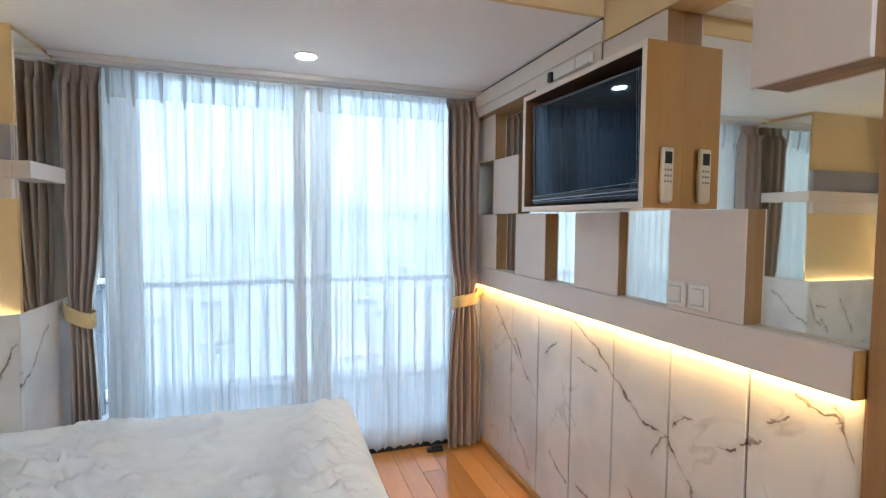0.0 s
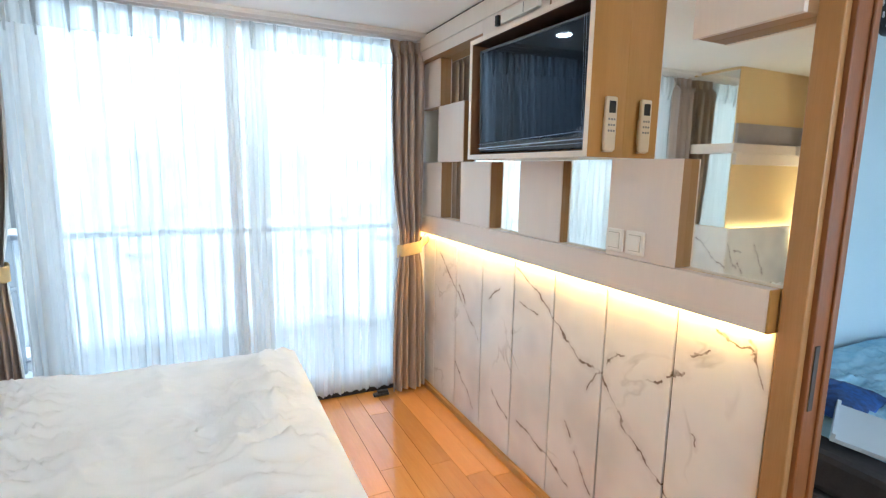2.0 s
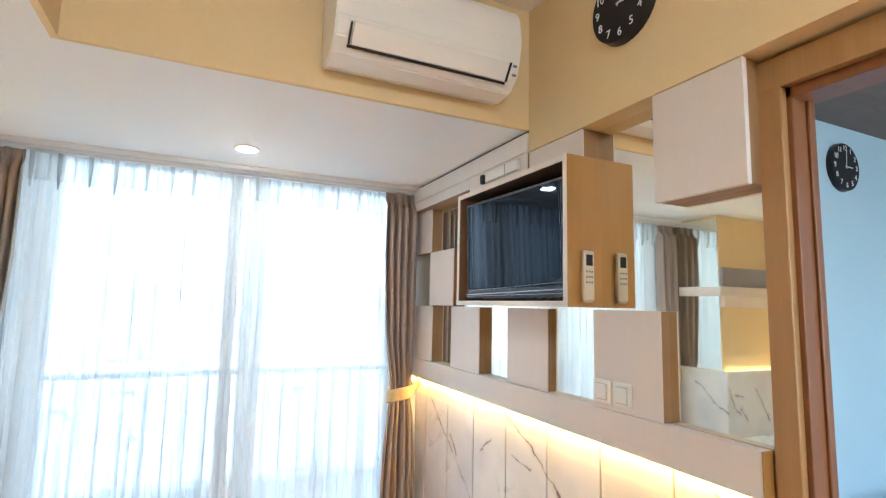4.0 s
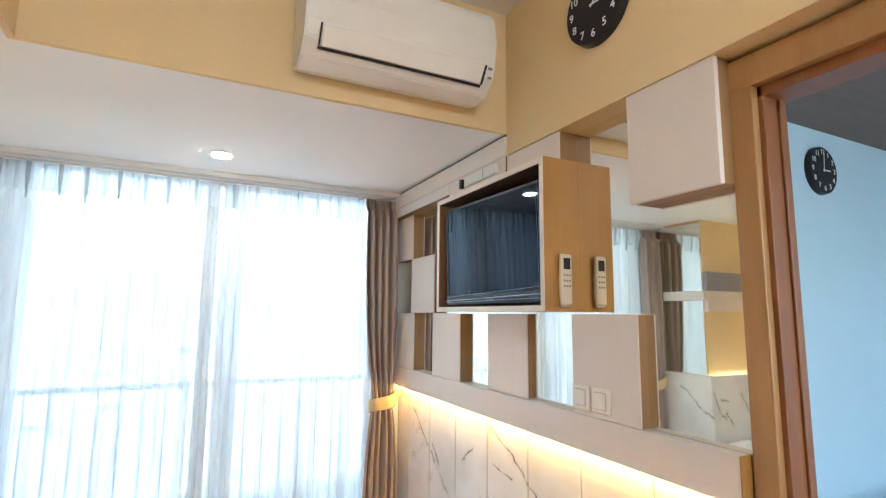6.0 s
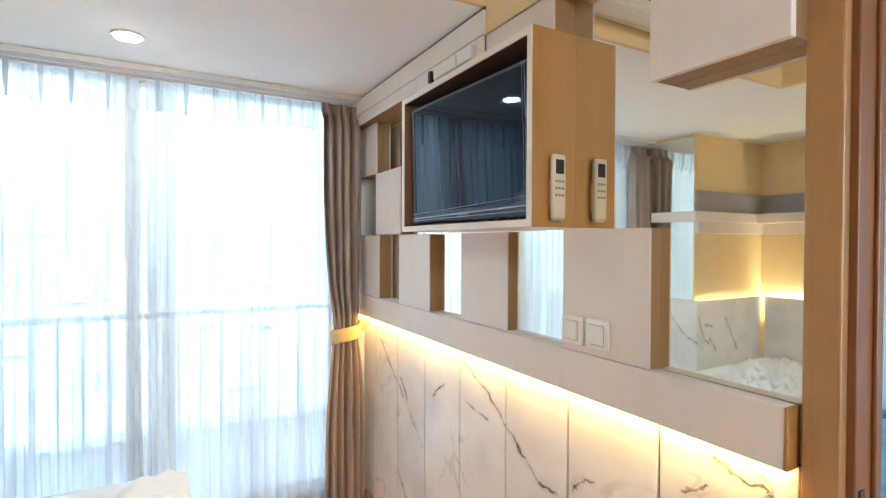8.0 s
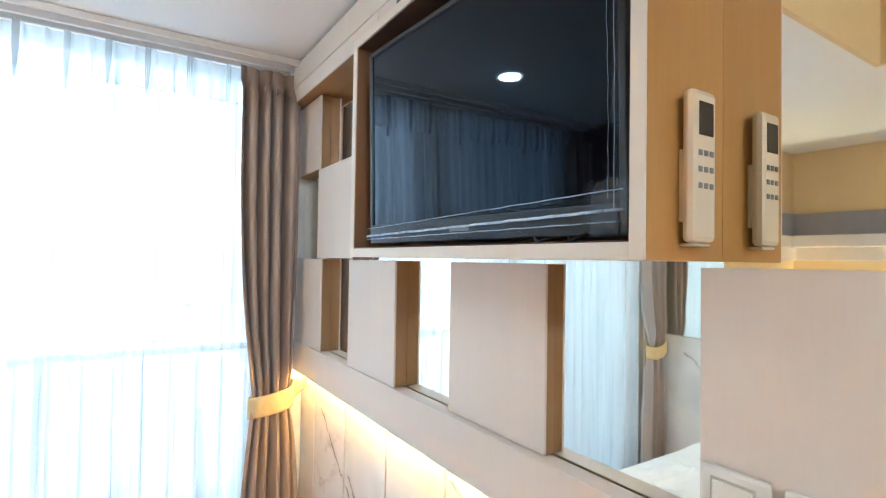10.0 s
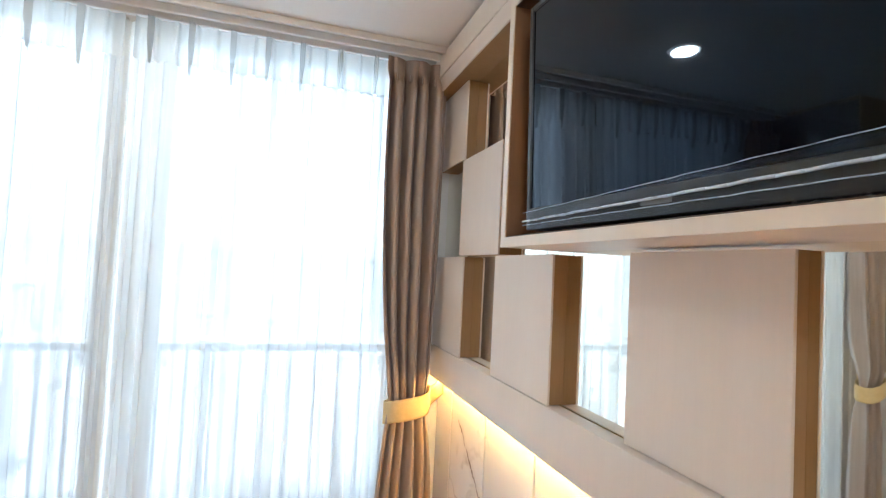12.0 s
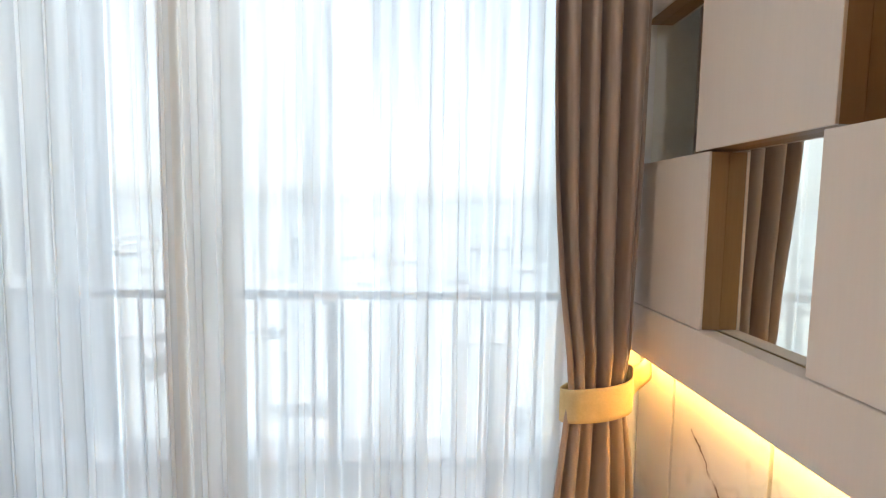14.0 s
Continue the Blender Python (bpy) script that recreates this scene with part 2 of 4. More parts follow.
M_PLANK = grain(mat("oak_laminate_plank", rough=0.25, Coat_Weight=1.0, Coat_Roughness=0.10, Coat_IOR=1.6), (0.74, 0.34, 0.075), (0.58, 0.23, 0.04), (18, 1.2, 10), amount=0.9, bump=0.05, rough=(0.16, 0.3), use_random=True, fine=80)
M_SUBFLOOR = mat("floor_joint", (0.20, 0.09, 0.035), 0.6)
M_SHEER = cloth_mix("sheer_voile", (0.90, 0.92, 0.95), 0.19, 0.78)
M_HEAD = cloth_mix("voile_heading", (0.84, 0.87, 0.90), 0.14, 0.62)
# White voile greyed: shade of the layered, backlit pleats is its colour.
M_PLEAT = cloth_mix("shaded_pleat_voile", (0.74, 0.77, 0.80), 0.2, 0.5)
# White gathered voile; warm indoor light is put in as a beige tint.
M_STACK = cloth_mix("warm_tinted_voile", (0.88, 0.86, 0.83), 0.16, 0.66)
M_DRAPE = grain(mat("brown_satin_drape", rough=0.34, Sheen_Weight=0.25), (0.43, 0.335, 0.275), (0.32, 0.245, 0.20), (60, 60, 1.5), bump=0.08, fine=300)
# Beige tie cloth; yellow from the light strip is put into its colour.
M_TIE = grain(mat("strip_lit_tie_cloth", rough=0.6), (0.70, 0.53, 0.26), (0.60, 0.44, 0.20), (40, 40, 40), bump=0.1)
# White frame metal with the tan of warm indoor light in its colour.
M_FRAME = grain(mat("warm_tinted_aluminium", rough=0.4), (0.74, 0.67, 0.60), (0.68, 0.61, 0.54), (5, 5, 5), bump=0.02)
M_TRACK = mat("white_track_metal", (0.80, 0.79, 0.78), 0.35, 0.0)
M_GLASS = glass()
M_LED = glow("warm_led_strip", (1.0, 0.54, 0.12), 8.8)
M_LED2 = glow("soft_led_strip", (1.0, 0.88, 0.58), 4.2)
M_LAMP = glow("downlight_diffuser", (1.0, 0.90, 0.76), 38.0)
M_FILLLAMP = glow("fill_lamp_glass", (0.92, 0.96, 1.0), 12.5)
# Ivory made darker and tanner: the remote's shade is in its colour.
M_REMOTE = mat("shaded_ivory_plastic", (0.70, 0.60, 0.45), 0.4)
M_ACWHITE = grain(mat("white_gloss_plastic", rough=0.32), (0.83, 0.80, 0.74), (0.80, 0.77, 0.71), (2, 2, 2), bump=0.01)
M_BLACK = mat("black_plastic", (0.012, 0.012, 0.014), 0.35)
M_SCREEN = mat("tv_screen", (0.002, 0.002, 0.004), 0.03, Specular_IOR_Level=0.40, Specular_Tint=(0.46, 0.68, 1.0, 1))
M_GREY = mat("grey_button", (0.22, 0.22, 0.22), 0.5)
M_SWSHADOW = mat("rocker_shadow", (0.52, 0.49, 0.43), 0.6)
M_DIAL = mat("clock_dial_black", (0.012, 0.010, 0.012), 0.7)
M_NUM = mat("clock_white", (0.85, 0.85, 0.85), 0.5)
M_SHEET = grain(mat("white_cotton_sheet", rough=0.85, Sheen_Weight=0.2), (0.89, 0.91, 0.94), (0.86, 0.88, 0.91), (6, 6, 6), bump=0.25, fine=200)
M_BLUESHEET = grain(mat("blue_print_sheet", rough=0.85), (0.52, 0.73, 0.85), (0.20, 0.42, 0.62), (4, 4, 4), amount=0.8, bump=0.2)
M_DIVAN = grain(mat("dark_fabric_base", rough=0.8), (0.05, 0.04, 0.04), (0.03, 0.025, 0.025), (20, 20, 20), bump=0.1)
M_RAIL = mat("dark_grey_painted_steel", (0.28, 0.29, 0.31), 0.45)
M_TILE = grain(mat("balcony_tile", rough=0.5), (0.68, 0.69, 0.69), (0.60, 0.61, 0.61), (3, 3, 3), bump=0.03)
M_FACADE = grain(mat("facade_render", rough=0.85), (0.72, 0.71, 0.69), (0.64, 0.63, 0.61), (1, 1, 1), bump=0.05)
# Facade render taken darker: shade on the wing is put into it.
M_WING = grain(mat("shaded_facade_render", rough=0.85), (0.40, 0.41, 0.43), (0.34, 0.35, 0.37), (1, 1, 1), bump=0.05)
# Horizon haze is put into this pale grey.
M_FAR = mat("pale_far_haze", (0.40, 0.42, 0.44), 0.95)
M_FILM = film("clear_plastic_film", 0.03)
M_CRUMPLE = film("crumpled_plastic_film", 0.11)
M_FILMGLINT = mat("film_glint", (0.66, 0.74, 0.88), 0.10)
# Distance haze is mixed into the ground, roof and house colours.
M_TOWN = grain(mat("hazed_town_ground", rough=0.9), (0.40, 0.42, 0.42), (0.35, 0.375, 0.37), (0.02, 0.02, 0.02), bump=0.0)
M_ROOF = mat("hazed_roofs", (0.385, 0.375, 0.37), 0.9)
M_HOUSE = mat("hazed_house_render", (0.40, 0.41, 0.41), 0.9)
M_BOX = mat("grey_white_card", (0.46, 0.51, 0.56), 0.7)
M_NAVY = grain(mat("navy_print_cloth", rough=0.8), (0.03, 0.10, 0.36), (0.012, 0.02, 0.06), (7, 7, 7), amount=0.5, bump=0.2)
M_GREYPANEL = grain(mat("grey_lilac_laminate", rough=0.45), (0.36, 0.34, 0.36), (0.31, 0.295, 0.31), (3, 3, 3), bump=0.02)


# ---- mesh helpers ----
def box(bm, x0, x1, y0, y1, z0, z1, bevel=0.0, seg=2):
    """A box between the two corners, its edges rounded by bevel."""
    r = bmesh.ops.create_cube(bm, size=1.0)
    vs = r["verts"]
    for v in vs:
        v.co = Vector((x0 + (v.co.x + 0.5) * (x1 - x0), y0 + (v.co.y + 0.5) * (y1 - y0), z0 + (v.co.z + 0.5) * (z1 - z0)))
    if bevel:
        es = list({e for v in vs for e in v.link_edges})
        bmesh.ops.bevel(bm, geom=es, offset=bevel, segments=seg, profile=0.5, affect="EDGES")
    return bm


def boxes(*items, bevel=0.0):
    bm = bmesh.new()
    for it in items:
        box(bm, *it, bevel=bevel)
    return bm


def rod(bm, a, b, r, n=12):
    a, b = Vector(a), Vector(b)
    m = Matrix.Translation((a + b) / 2) @ (b - a).to_track_quat("Z", "Y").to_matrix().to_4x4()
    bmesh.ops.create_cone(bm, cap_ends=True, segments=n, radius1=r, radius2=r, depth=(b - a).length, matrix=m)
    return bm


def mesh_of(name, bm, material, smooth=False):
    me = bpy.data.meshes.new(name)
    bmesh.ops.recalc_face_normals(bm, faces=bm.faces)
    bm.to_mesh(me)
    bm.free()
    me.materials.append(material)
    if smooth:
        me.polygons.foreach_set("use_smooth", [True] * len(me.polygons))
    return me


def part(name, bm, material, parent=None, label="", smooth=False):
    ob = new(name, mesh_of(name, bm, material, smooth))
    ob.parent = parent
    if label:
        tagged(ob, label)
    return ob


def thing(name, label, category, group="", at=(0, 0, 0)):
    ob = new(name)
    ob.location = at
    return tagged(ob, label, category, group)


def setting(name, bm, material, label, category):
    return tagged(part(name, bm, material), label, category, kind="structure")


def grid(nu, nv, f):
    bm = bmesh.new()
    rows = [[bm.verts.new(f(i / nu, j / nv)) for i in range(nu + 1)] for j in range(nv + 1)]
    for j in range(nv):
        for i in range(nu):
            bm.faces.new((rows[j][i], rows[j][i + 1], rows[j + 1][i + 1], rows[j + 1][i]))
    return bm


def text(body, size, depth=0.001):
    cu = bpy.data.curves.new("text", "FONT")
    cu.body, cu.size, cu.extrude, cu.align_x, cu.align_y = body, size, depth, "CENTER", "CENTER"
    tmp = new("tmp", cu)
    me = bpy.data.meshes.new_from_object(tmp.evaluated_get(bpy.context.evaluated_depsgraph_get()))
    bm = bmesh.new()
    bm.from_mesh(me)
    bpy.data.objects.remove(tmp)
    bpy.data.curves.remove(cu)
    bpy.data.meshes.remove(me)
    return bm


# ---- the room's shell ----
XR, XL, YW, YB = 2.07, -1.30, 3.62, -2.2      # tv wall, bed-head wall, window wall, wall behind
LOW, HIGH = 2.385, 2.95
setting("floor", boxes((XL - 0.15, 2.2, YB - 0.1, YW + 0.12, -0.16, -0.014)), M_SUBFLOOR, "orange-brown wood laminate floor in long planks", "floor")
setting("wall_east", boxes((XR, 2.165, 1.115, YW + 0.13, 0.0, 3.05), (XR, 2.165, YB - 0.1, 0.24, 0.0, 3.05), (XR, 2.165, 0.24, 1.115, 2.19, 3.05), (XL, XR, YB, YW, 3.052, 3.1)),
        M_WALL, "cream painted wall above the panelled unit", "wall")
setting("wall_upper_east", boxes((1.975, 2.0695, YB, 2.1595, 2.285, HIGH)), M_WALL,
        "cream painted plaster above the wall unit", "wall")
setting("frieze", boxes((1.965, 2.0695, 2.1605, YW - 0.002, 2.285, LOW - 0.014)), M_EDGE, "pale beige frieze board under the ceiling", "frieze")
setting("wall_west", boxes((XL - 0.12, XL, YB, YW + 0.13, 0.0, 3.05)), M_WALL, "cream painted wall behind the bed head", "wall")
# Out of view; white was chosen to keep bounced light from turning warm.
setting("wall_south", boxes((XL - 0.12, XR, YB - 0.12, YB, 0.0, 3.05)), M_WHITE, "plain unseen wall, white to bounce neutral light", "wall")
# The strip right of the window is widened to block light behind the drape.
setting("wall_north", boxes((-0.40, XR, YW, YW + 0.13, 2.39, 3.05), (1.945, XR, YW, YW + 0.13, 0.0, 2.39)), M_WHITE, "white wall above the sliding windows", "wall")
PX, PY = -0.40, 3.10      # faces of the pier
setting("pier", boxes((XL, PX, PY, YW + 0.13, 0.0, LOW)), M_WALL, "thick wall pier beside the window", "wall")
setting("ceiling_low", boxes((XL, XR, 2.182, YW, LOW, LOW + 0.04), (XL, 0.218, YB, 2.182, LOW, LOW + 0.04)), M_WHITE, "white plasterboard dropped ceiling", "ceiling")
setting("ceiling_high", boxes((0.2, XR, YB, 2.2, HIGH, HIGH + 0.1)), M_WHITE, "white ceiling of the raised part", "ceiling")
setting("bulkhead", boxes((0.218, 2.0695, 2.16, 2.1815, LOW, HIGH), (0.2185, 0.24, YB, 2.1595, LOW, HIGH)), M_WALL, "cream yellow painted ceiling step", "bulkhead")
# Solid strip; the gap's shadow is put into its dark colour.
setting("trim", boxes((1.975, 2.05, 2.1615, 3.6, LOW - 0.0135, LOW - 0.0005)), M_GROOVE, "thin dark strip in place of the ceiling's shadow gap", "trim")
setting("baseboard", boxes((2.03, 2.0545, 1.18, 3.6, 0.0, 0.035), bevel=0.003), M_TAN, "low wooden skirting under the marble", "baseboard")

# ---- door frame to the other bedroom ----
door = tagged(new("door_1"), "wooden door frame, open to another bedroom", "door frame", kind="structure")
part("architrave", boxes((2.042, 2.0695, 1.108, 1.172, 0.0, 2.27), bevel=0.004), M_POST, door)
part("architrave", boxes((2.042, 2.0695, 0.16, 0.24, 0.0, 2.27), bevel=0.004), M_POST, door)
part("head_architrave", boxes((2.040, 2.0695, 0.16, 1.174, 2.185, 2.272), bevel=0.004), M_POST, door)
part("jamb", boxes((2.066, 2.168, 1.094, 1.1145, 0.0, 2.19), (2.125, 2.15, 1.086, 1.0942, 0.0, 2.175), bevel=0.003), M_JAMB, door)
part("jamb", boxes((2.066, 2.175, 0.2405, 0.27, 0.0, 2.19), bevel=0.003), M_JAMB, door)
part("head_jamb", boxes((2.066, 2.168, 0.24, 1.1145, 2.155, 2.1895), bevel=0.003), M_JAMB, door)
# Raised dark plate paints the shade of the strike's recess.
part("strike_recess_dark", boxes((2.078, 2.097, 1.0905, 1.0945, 0.92, 1.10), bevel=0.001), M_GROOVE, door)

# ---- wall unit: marble, ledge, mirror, panels ----
marble_wall = tagged(new("marble_cladding"), "white marble wall panels with grey-brown veins and dark joints", "wall cladding", kind="structure")
part("joint_backing", boxes((2.064, 2.0695, 1.175, 3.615, 0.036, 1.115)), M_GROOVE, marble_wall)
edges = [1.176] + [1.497 + 0.322 * k for k in range(7)] + [3.615]
for a, b in zip(edges, edges[1:]):
    part("marble_panel", boxes((2.055, 2.066, a + 0.0045, b - 0.0045, 0.036, 1.115), bevel=0.0012), M_MARBLE, marble_wall)

ledge = thing("wall_ledge", "beige laminate ledge with a warm light strip below, over marble", "ledge")
part("board", boxes((2.013, 2.0545, 1.188, 3.6, 1.112, 1.236), bevel=0.002), M_PANEL, ledge)
part("end_cap", boxes((2.0135, 2.0545, 1.181, 1.187, 1.113, 1.235), bevel=0.001), M_TAN, ledge)
part("light_strip", boxes((2.030, 2.045, 1.20, 3.59, 1.1065, 1.1115)), M_LED, ledge, "glowing warm light strip")

wall_mirror = tagged(part("wall_mirror", boxes((2.058, 2.0695, 1.176, 3.612, 1.2365, 2.2845)), M_MIRROR), "large frameless mirror behind the wall panels", "mirror")


def panel(y0, y1, z0, z1, label, x0=2.017):
    """A shallow laminate block on the mirror: pale front, tan sides."""
    p = thing("wall_panel", label, "wall panel", "beige wall panels")
    part("front", boxes((x0, x0 + 0.006, y0, y1, z0, z1), bevel=0.0012), M_PANEL, p)
    part("core", boxes((x0 + 0.0062, 2.0578, y0 + 0.0008, y1 - 0.0008, z0 + 0.0008, z1 - 0.0008)), M_CORE, p, "brown wood side")
    return p


panel(3.277, 3.605, 1.2375, 1.586, "narrow beige laminate panel behind the brown drape")
panel(2.67, 3.003, 1.2375, 1.586, "upright beige laminate panel on the mirror wall")
panel(2.103, 2.418, 1.2375, 1.586, "upright beige laminate panel under the television box", 2.032)
panel(1.497, 1.803, 1.2375, 1.586, "upright beige laminate panel with two light switches")
panel(2.985, 3.327, 1.590, 1.930, "square beige laminate panel beside the television box")
panel(3.312, 3.605, 1.9335, 2.2205, "upper beige laminate panel beside the brown drape")
panel(1.805, 2.1595, 2.171, 2.28, "thin beige laminate panel above the television box", 1.977)
panel(2.1605, 2.70, 2.171, 2.282, "long beige laminate panel above the television box", 1.966)
panel(2.7015, 3.605, 2.222, 2.282, "shallow beige laminate panel under the ceiling", 1.966)
cab = thing("upper_cabinet", "closed beige laminate wall cabinet beside the door frame", "cabinet")
part("body", boxes((1.998, 2.0578, 1.168, 1.471, 1.93, 2.282), bevel=0.001), M_CORE, cab)
part("door", boxes((1.98, 1.9975, 1.166, 1.473, 1.928, 2.283), bevel=0.002), M_PANEL, cab)

# ---- television box ----
bx0, by0, by1, bz0, bz1 = 1.89, 1.797, 2.688, 1.594, 2.168
tvbox = thing("television_box", "open tan veneer box with pale edges on the mirror wall", "wall box")
T = 0.022
for nm, dims in (("side", (by0, by0 + T, bz0, bz1)), ("side", (by1 - T, by1, bz0, bz1)), ("bottom", (by0 + T, by1 - T, bz0, bz0 + T)), ("top", (by0 + T, by1 - T, bz1 - T, bz1))):
    b = part(nm, boxes((bx0 + 0.0032, 2.0576, *dims)), M_TAN if nm == "side" else M_EDGE, tvbox)
    part("edge_band", boxes((bx0, bx0 + 0.003, *dims), bevel=0.0008), M_EDGE, b, "pale edge band")
L_ = 0.0025
part("lining", boxes((bx0 + 0.004, 2.034, by1 - T - L_, by1 - T - 0.0002, bz0 + T + L_, bz1 - T - L_)), M_BROWN, tvbox, "brown lining, darker colour on the unlit sides")
# These unlit sides carry their shade in a darker lining colour.
part("lining", boxes((bx0 + 0.004, 2.034, by0 + T + 0.0002, by0 + T + L_, bz0 + T + L_, bz1 - T - L_)), M_UNLITLINING, tvbox, "brown lining, darker colour on the unlit sides")
part("lining", boxes((bx0 + 0.004, 2.034, by0 + T + L_, by1 - T - L_, bz1 - T - L_, bz1 - T - 0.0002)), M_UNLITLINING, tvbox, "brown lining, darker colour on the unlit sides")
part("lining", boxes((bx0 + 0.004, 2.034, by0 + T + L_, by1 - T - L_, bz0 + T + 0.0002, bz0 + T + L_)), M_UNLITLINING, tvbox, "brown lining, darker colour on the unlit sides")
part("back", boxes((2.035, 2.0575, by0 + T, by1 - T, bz0 + T, bz1 - T)), M_BROWN, tvbox)

tv = thing("television", "black flat television with loose clear film on its bezel", "television", at=(1.928, 2.23, 1.6285))
tv.rotation_euler = (0, radians(-1.6), radians(3.4))
part("housing", boxes((0.012, 0.05, -0.365, 0.365, 0.0, 0.475), bevel=0.008), M_BLACK, tv)
part("screen", boxes((0.004, 0.0115, -0.352, 0.352, 0.045, 0.464)), M_SCREEN, tv)
part("bezel", boxes((0.0, 0.0118, -0.365, -0.3525, 0.0, 0.475), (0.0, 0.0118, 0.3525, 0.365, 0.0, 0.475), (0.0, 0.0118, -0.3525, 0.3525, 0.4645, 0.475), (-0.002, 0.0118, -0.3525, 0.3525, 0.0, 0.0445), bevel=0.002), M_BLACK, tv)
part("maker_mark", boxes((-0.0028, -0.0022, -0.03, 0.03, 0.018, 0.026)), M_GREY, tv)


def film_strip(f, nu=60, nv=6, amp=0.004, seed=0.0):
    return grid(nu, nv, lambda u, v: Vector(f(u, v)) + Vector((amp * noise.noise(Vector((u * 9 + seed, v * 3, 1))), 0, amp * noise.noise(Vector((u * 11, v * 4, 7 + seed))))))


part("film", film_strip(lambda u, v: (-0.006 - 0.002 * math.sin(3 * v), 0.362 - 0.71 * u, 0.004 + (0.032 + 0.022 * u) * v)), M_FILM, tv, "clear crumpled plastic film", True)
part("film", film_strip(lambda u, v: (-0.011, -0.35 - 0.03 * v - 0.018 * (1 - u) * v, 0.02 + 0.46 * u), 60, 4, 0.003, 4.0), M_FILM, tv, "clear plastic film hanging loose", True)
part("film_fold", film_strip(lambda u, v: (-0.024 - 0.010 * math.sin(6 * u + 2 * v), -0.325 - 0.07 * u, 0.0 + 0.075 * v - 0.01 * u), 12, 12, 0.013, 9.0), M_FILM, tv, "crumpled corner of the film")
# Thin pale rods stand in for streaks of light on the film's edges.
for u0, za, zb, fr in ((0.365, 0.010, 0.018, 0.0009), (0.365, 0.018, 0.034, 0.0024), (0.365, 0.036, 0.062, 0.0006)):
    sb = bmesh.new()
    for k in range(24):
        p, q = [(-0.009 + 0.001 * math.sin(1.7 * w), u0 - 0.73 * w / 24, za + (zb - za) * w / 24 + 0.0005 * math.sin(2.3 * w)) for w in (k, k + 1)]
        rod(sb, p, q, fr, 6)
    part("film_glint_rod", sb, M_FILMGLINT, tv, "rolled edge of the film, its glint made as a pale rod", True)
sb = bmesh.new()
for k in range(24):
    p, q = [(-0.011 - 0.001 * math.sin(1.9 * w), -0.342 - 0.002 * math.sin(0.19 * w), 0.05 + 0.42 * w / 24) for w in (k, k + 1)]
    rod(sb, p, q, 0.0003, 5)
part("film_glint_rod", sb, M_FILMGLINT, tv, "rolled edge of the film, its glint made as a pale rod", True)
sb = bmesh.new()
for k in range(24):
    p, q = [(-0.012 + 0.0005 * math.sin(1.3 * w), -0.352 - 0.003 * math.sin(0.13 * w), 0.03 + 0.44 * w / 24) for w in (k, k + 1)]
    rod(sb, p, q, 0.0004, 5)
part("film_glint_rod", sb, M_FILMGLINT, tv, "rolled edge of the film, its glint made as a pale rod", True)
def crumpled(u, v):
    q = Vector((u * 5.0, v * 5.0, 3.0))
    return (-0.018 - 0.014 * abs(noise.noise(q)), -0.322 - 0.062 * u + 0.014 * noise.noise(q * 1.3), 0.002 + 0.07 * v + 0.014 * noise.noise(q * 1.2 + Vector((4, 0, 0))))


part("film_crumple", grid(9, 9, crumpled), M_CRUMPLE, tv, "crumpled corner of the clear film")
cable = grid(42, 8, lambda u, v: (1.945 + 0.01 * math.sin(14 * u) + 0.003 * math.cos(2 * math.pi * v), 2.08 - 0.168 * u, 1.6205 + 0.012 * abs(math.sin(7.7 * u + 0.4)) + 0.003 * math.sin(2 * math.pi * v)))
bmesh.ops.remove_doubles(cable, verts=cable.verts, dist=0.0002)
tagged(part("power_cable", cable, M_BLACK), "thin black cable lying in the television box", "cable")

# ---- remote control in its holder on the side of the box ----
remote = thing("remote_control", "ivory air conditioner remote in a wall holder", "remote control", at=(1.975, by0, 1.612))
part("body", boxes((-0.026, 0.026, -0.024, -0.007, 0.004, 0.192), bevel=0.0075), M_REMOTE, remote)
part("display", boxes((-0.015, 0.015, -0.0252, -0.0238, 0.135, 0.176), bevel=0.0005), M_BLACK, remote)
part("holder", boxes((-0.02, 0.02, -0.0065, -0.0005, 0.03, 0.12), (-0.018, 0.018, -0.02, -0.0005, 0.0, 0.0035), bevel=0.0015), M_REMOTE, remote)
for i in range(3):
    for j in range(3):
        part("button", boxes((-0.016 + 0.012 * i, -0.008 + 0.012 * i, -0.0252, -0.0236, 0.07 + 0.02 * j, 0.077 + 0.02 * j), bevel=0.001), M_GREY, remote)


def switch(y):
    s = thing("light_switch", "ivory double rocker switch plate on beige panel", "light switch", "light switches", at=(2.017, y, 1.297))
    part("plate", boxes((-0.009, 0.0, -0.042, 0.042, -0.042, 0.042), bevel=0.005), M_ACWHITE, s)
    # Grey frame paints a thin shadow round the raised rocker.
    part("shadow_frame", boxes((-0.0098, -0.0085, -0.027, 0.027, -0.029, 0.029), bevel=0.0004), M_SWSHADOW, s)
    part("rocker", boxes((-0.014, -0.0085, -0.024, 0.024, -0.026, 0.026), bevel=0.002), M_ACWHITE, s)
    return s


switch(1.66)
switch(1.757)

# small white and black boxes on the frieze
adapter = thing("cable_cover", "white plastic cable cover above the television", "cable cover", at=(1.966, 2.36, 2.235))
part("cover", boxes((-0.022, 0.0, -0.15, 0.14, -0.022, 0.026), bevel=0.004), M_ACWHITE, adapter)
part("joint", boxes((-0.0232, -0.0218, -0.048, -0.045, -0.02, 0.024)), M_GREY, adapter)
tagged(part("sensor", boxes((1.947, 1.9658, 2.53, 2.556, 2.215, 2.262), bevel=0.003), M_BLACK), "small black sensor on the beige frieze panel", "sensor")


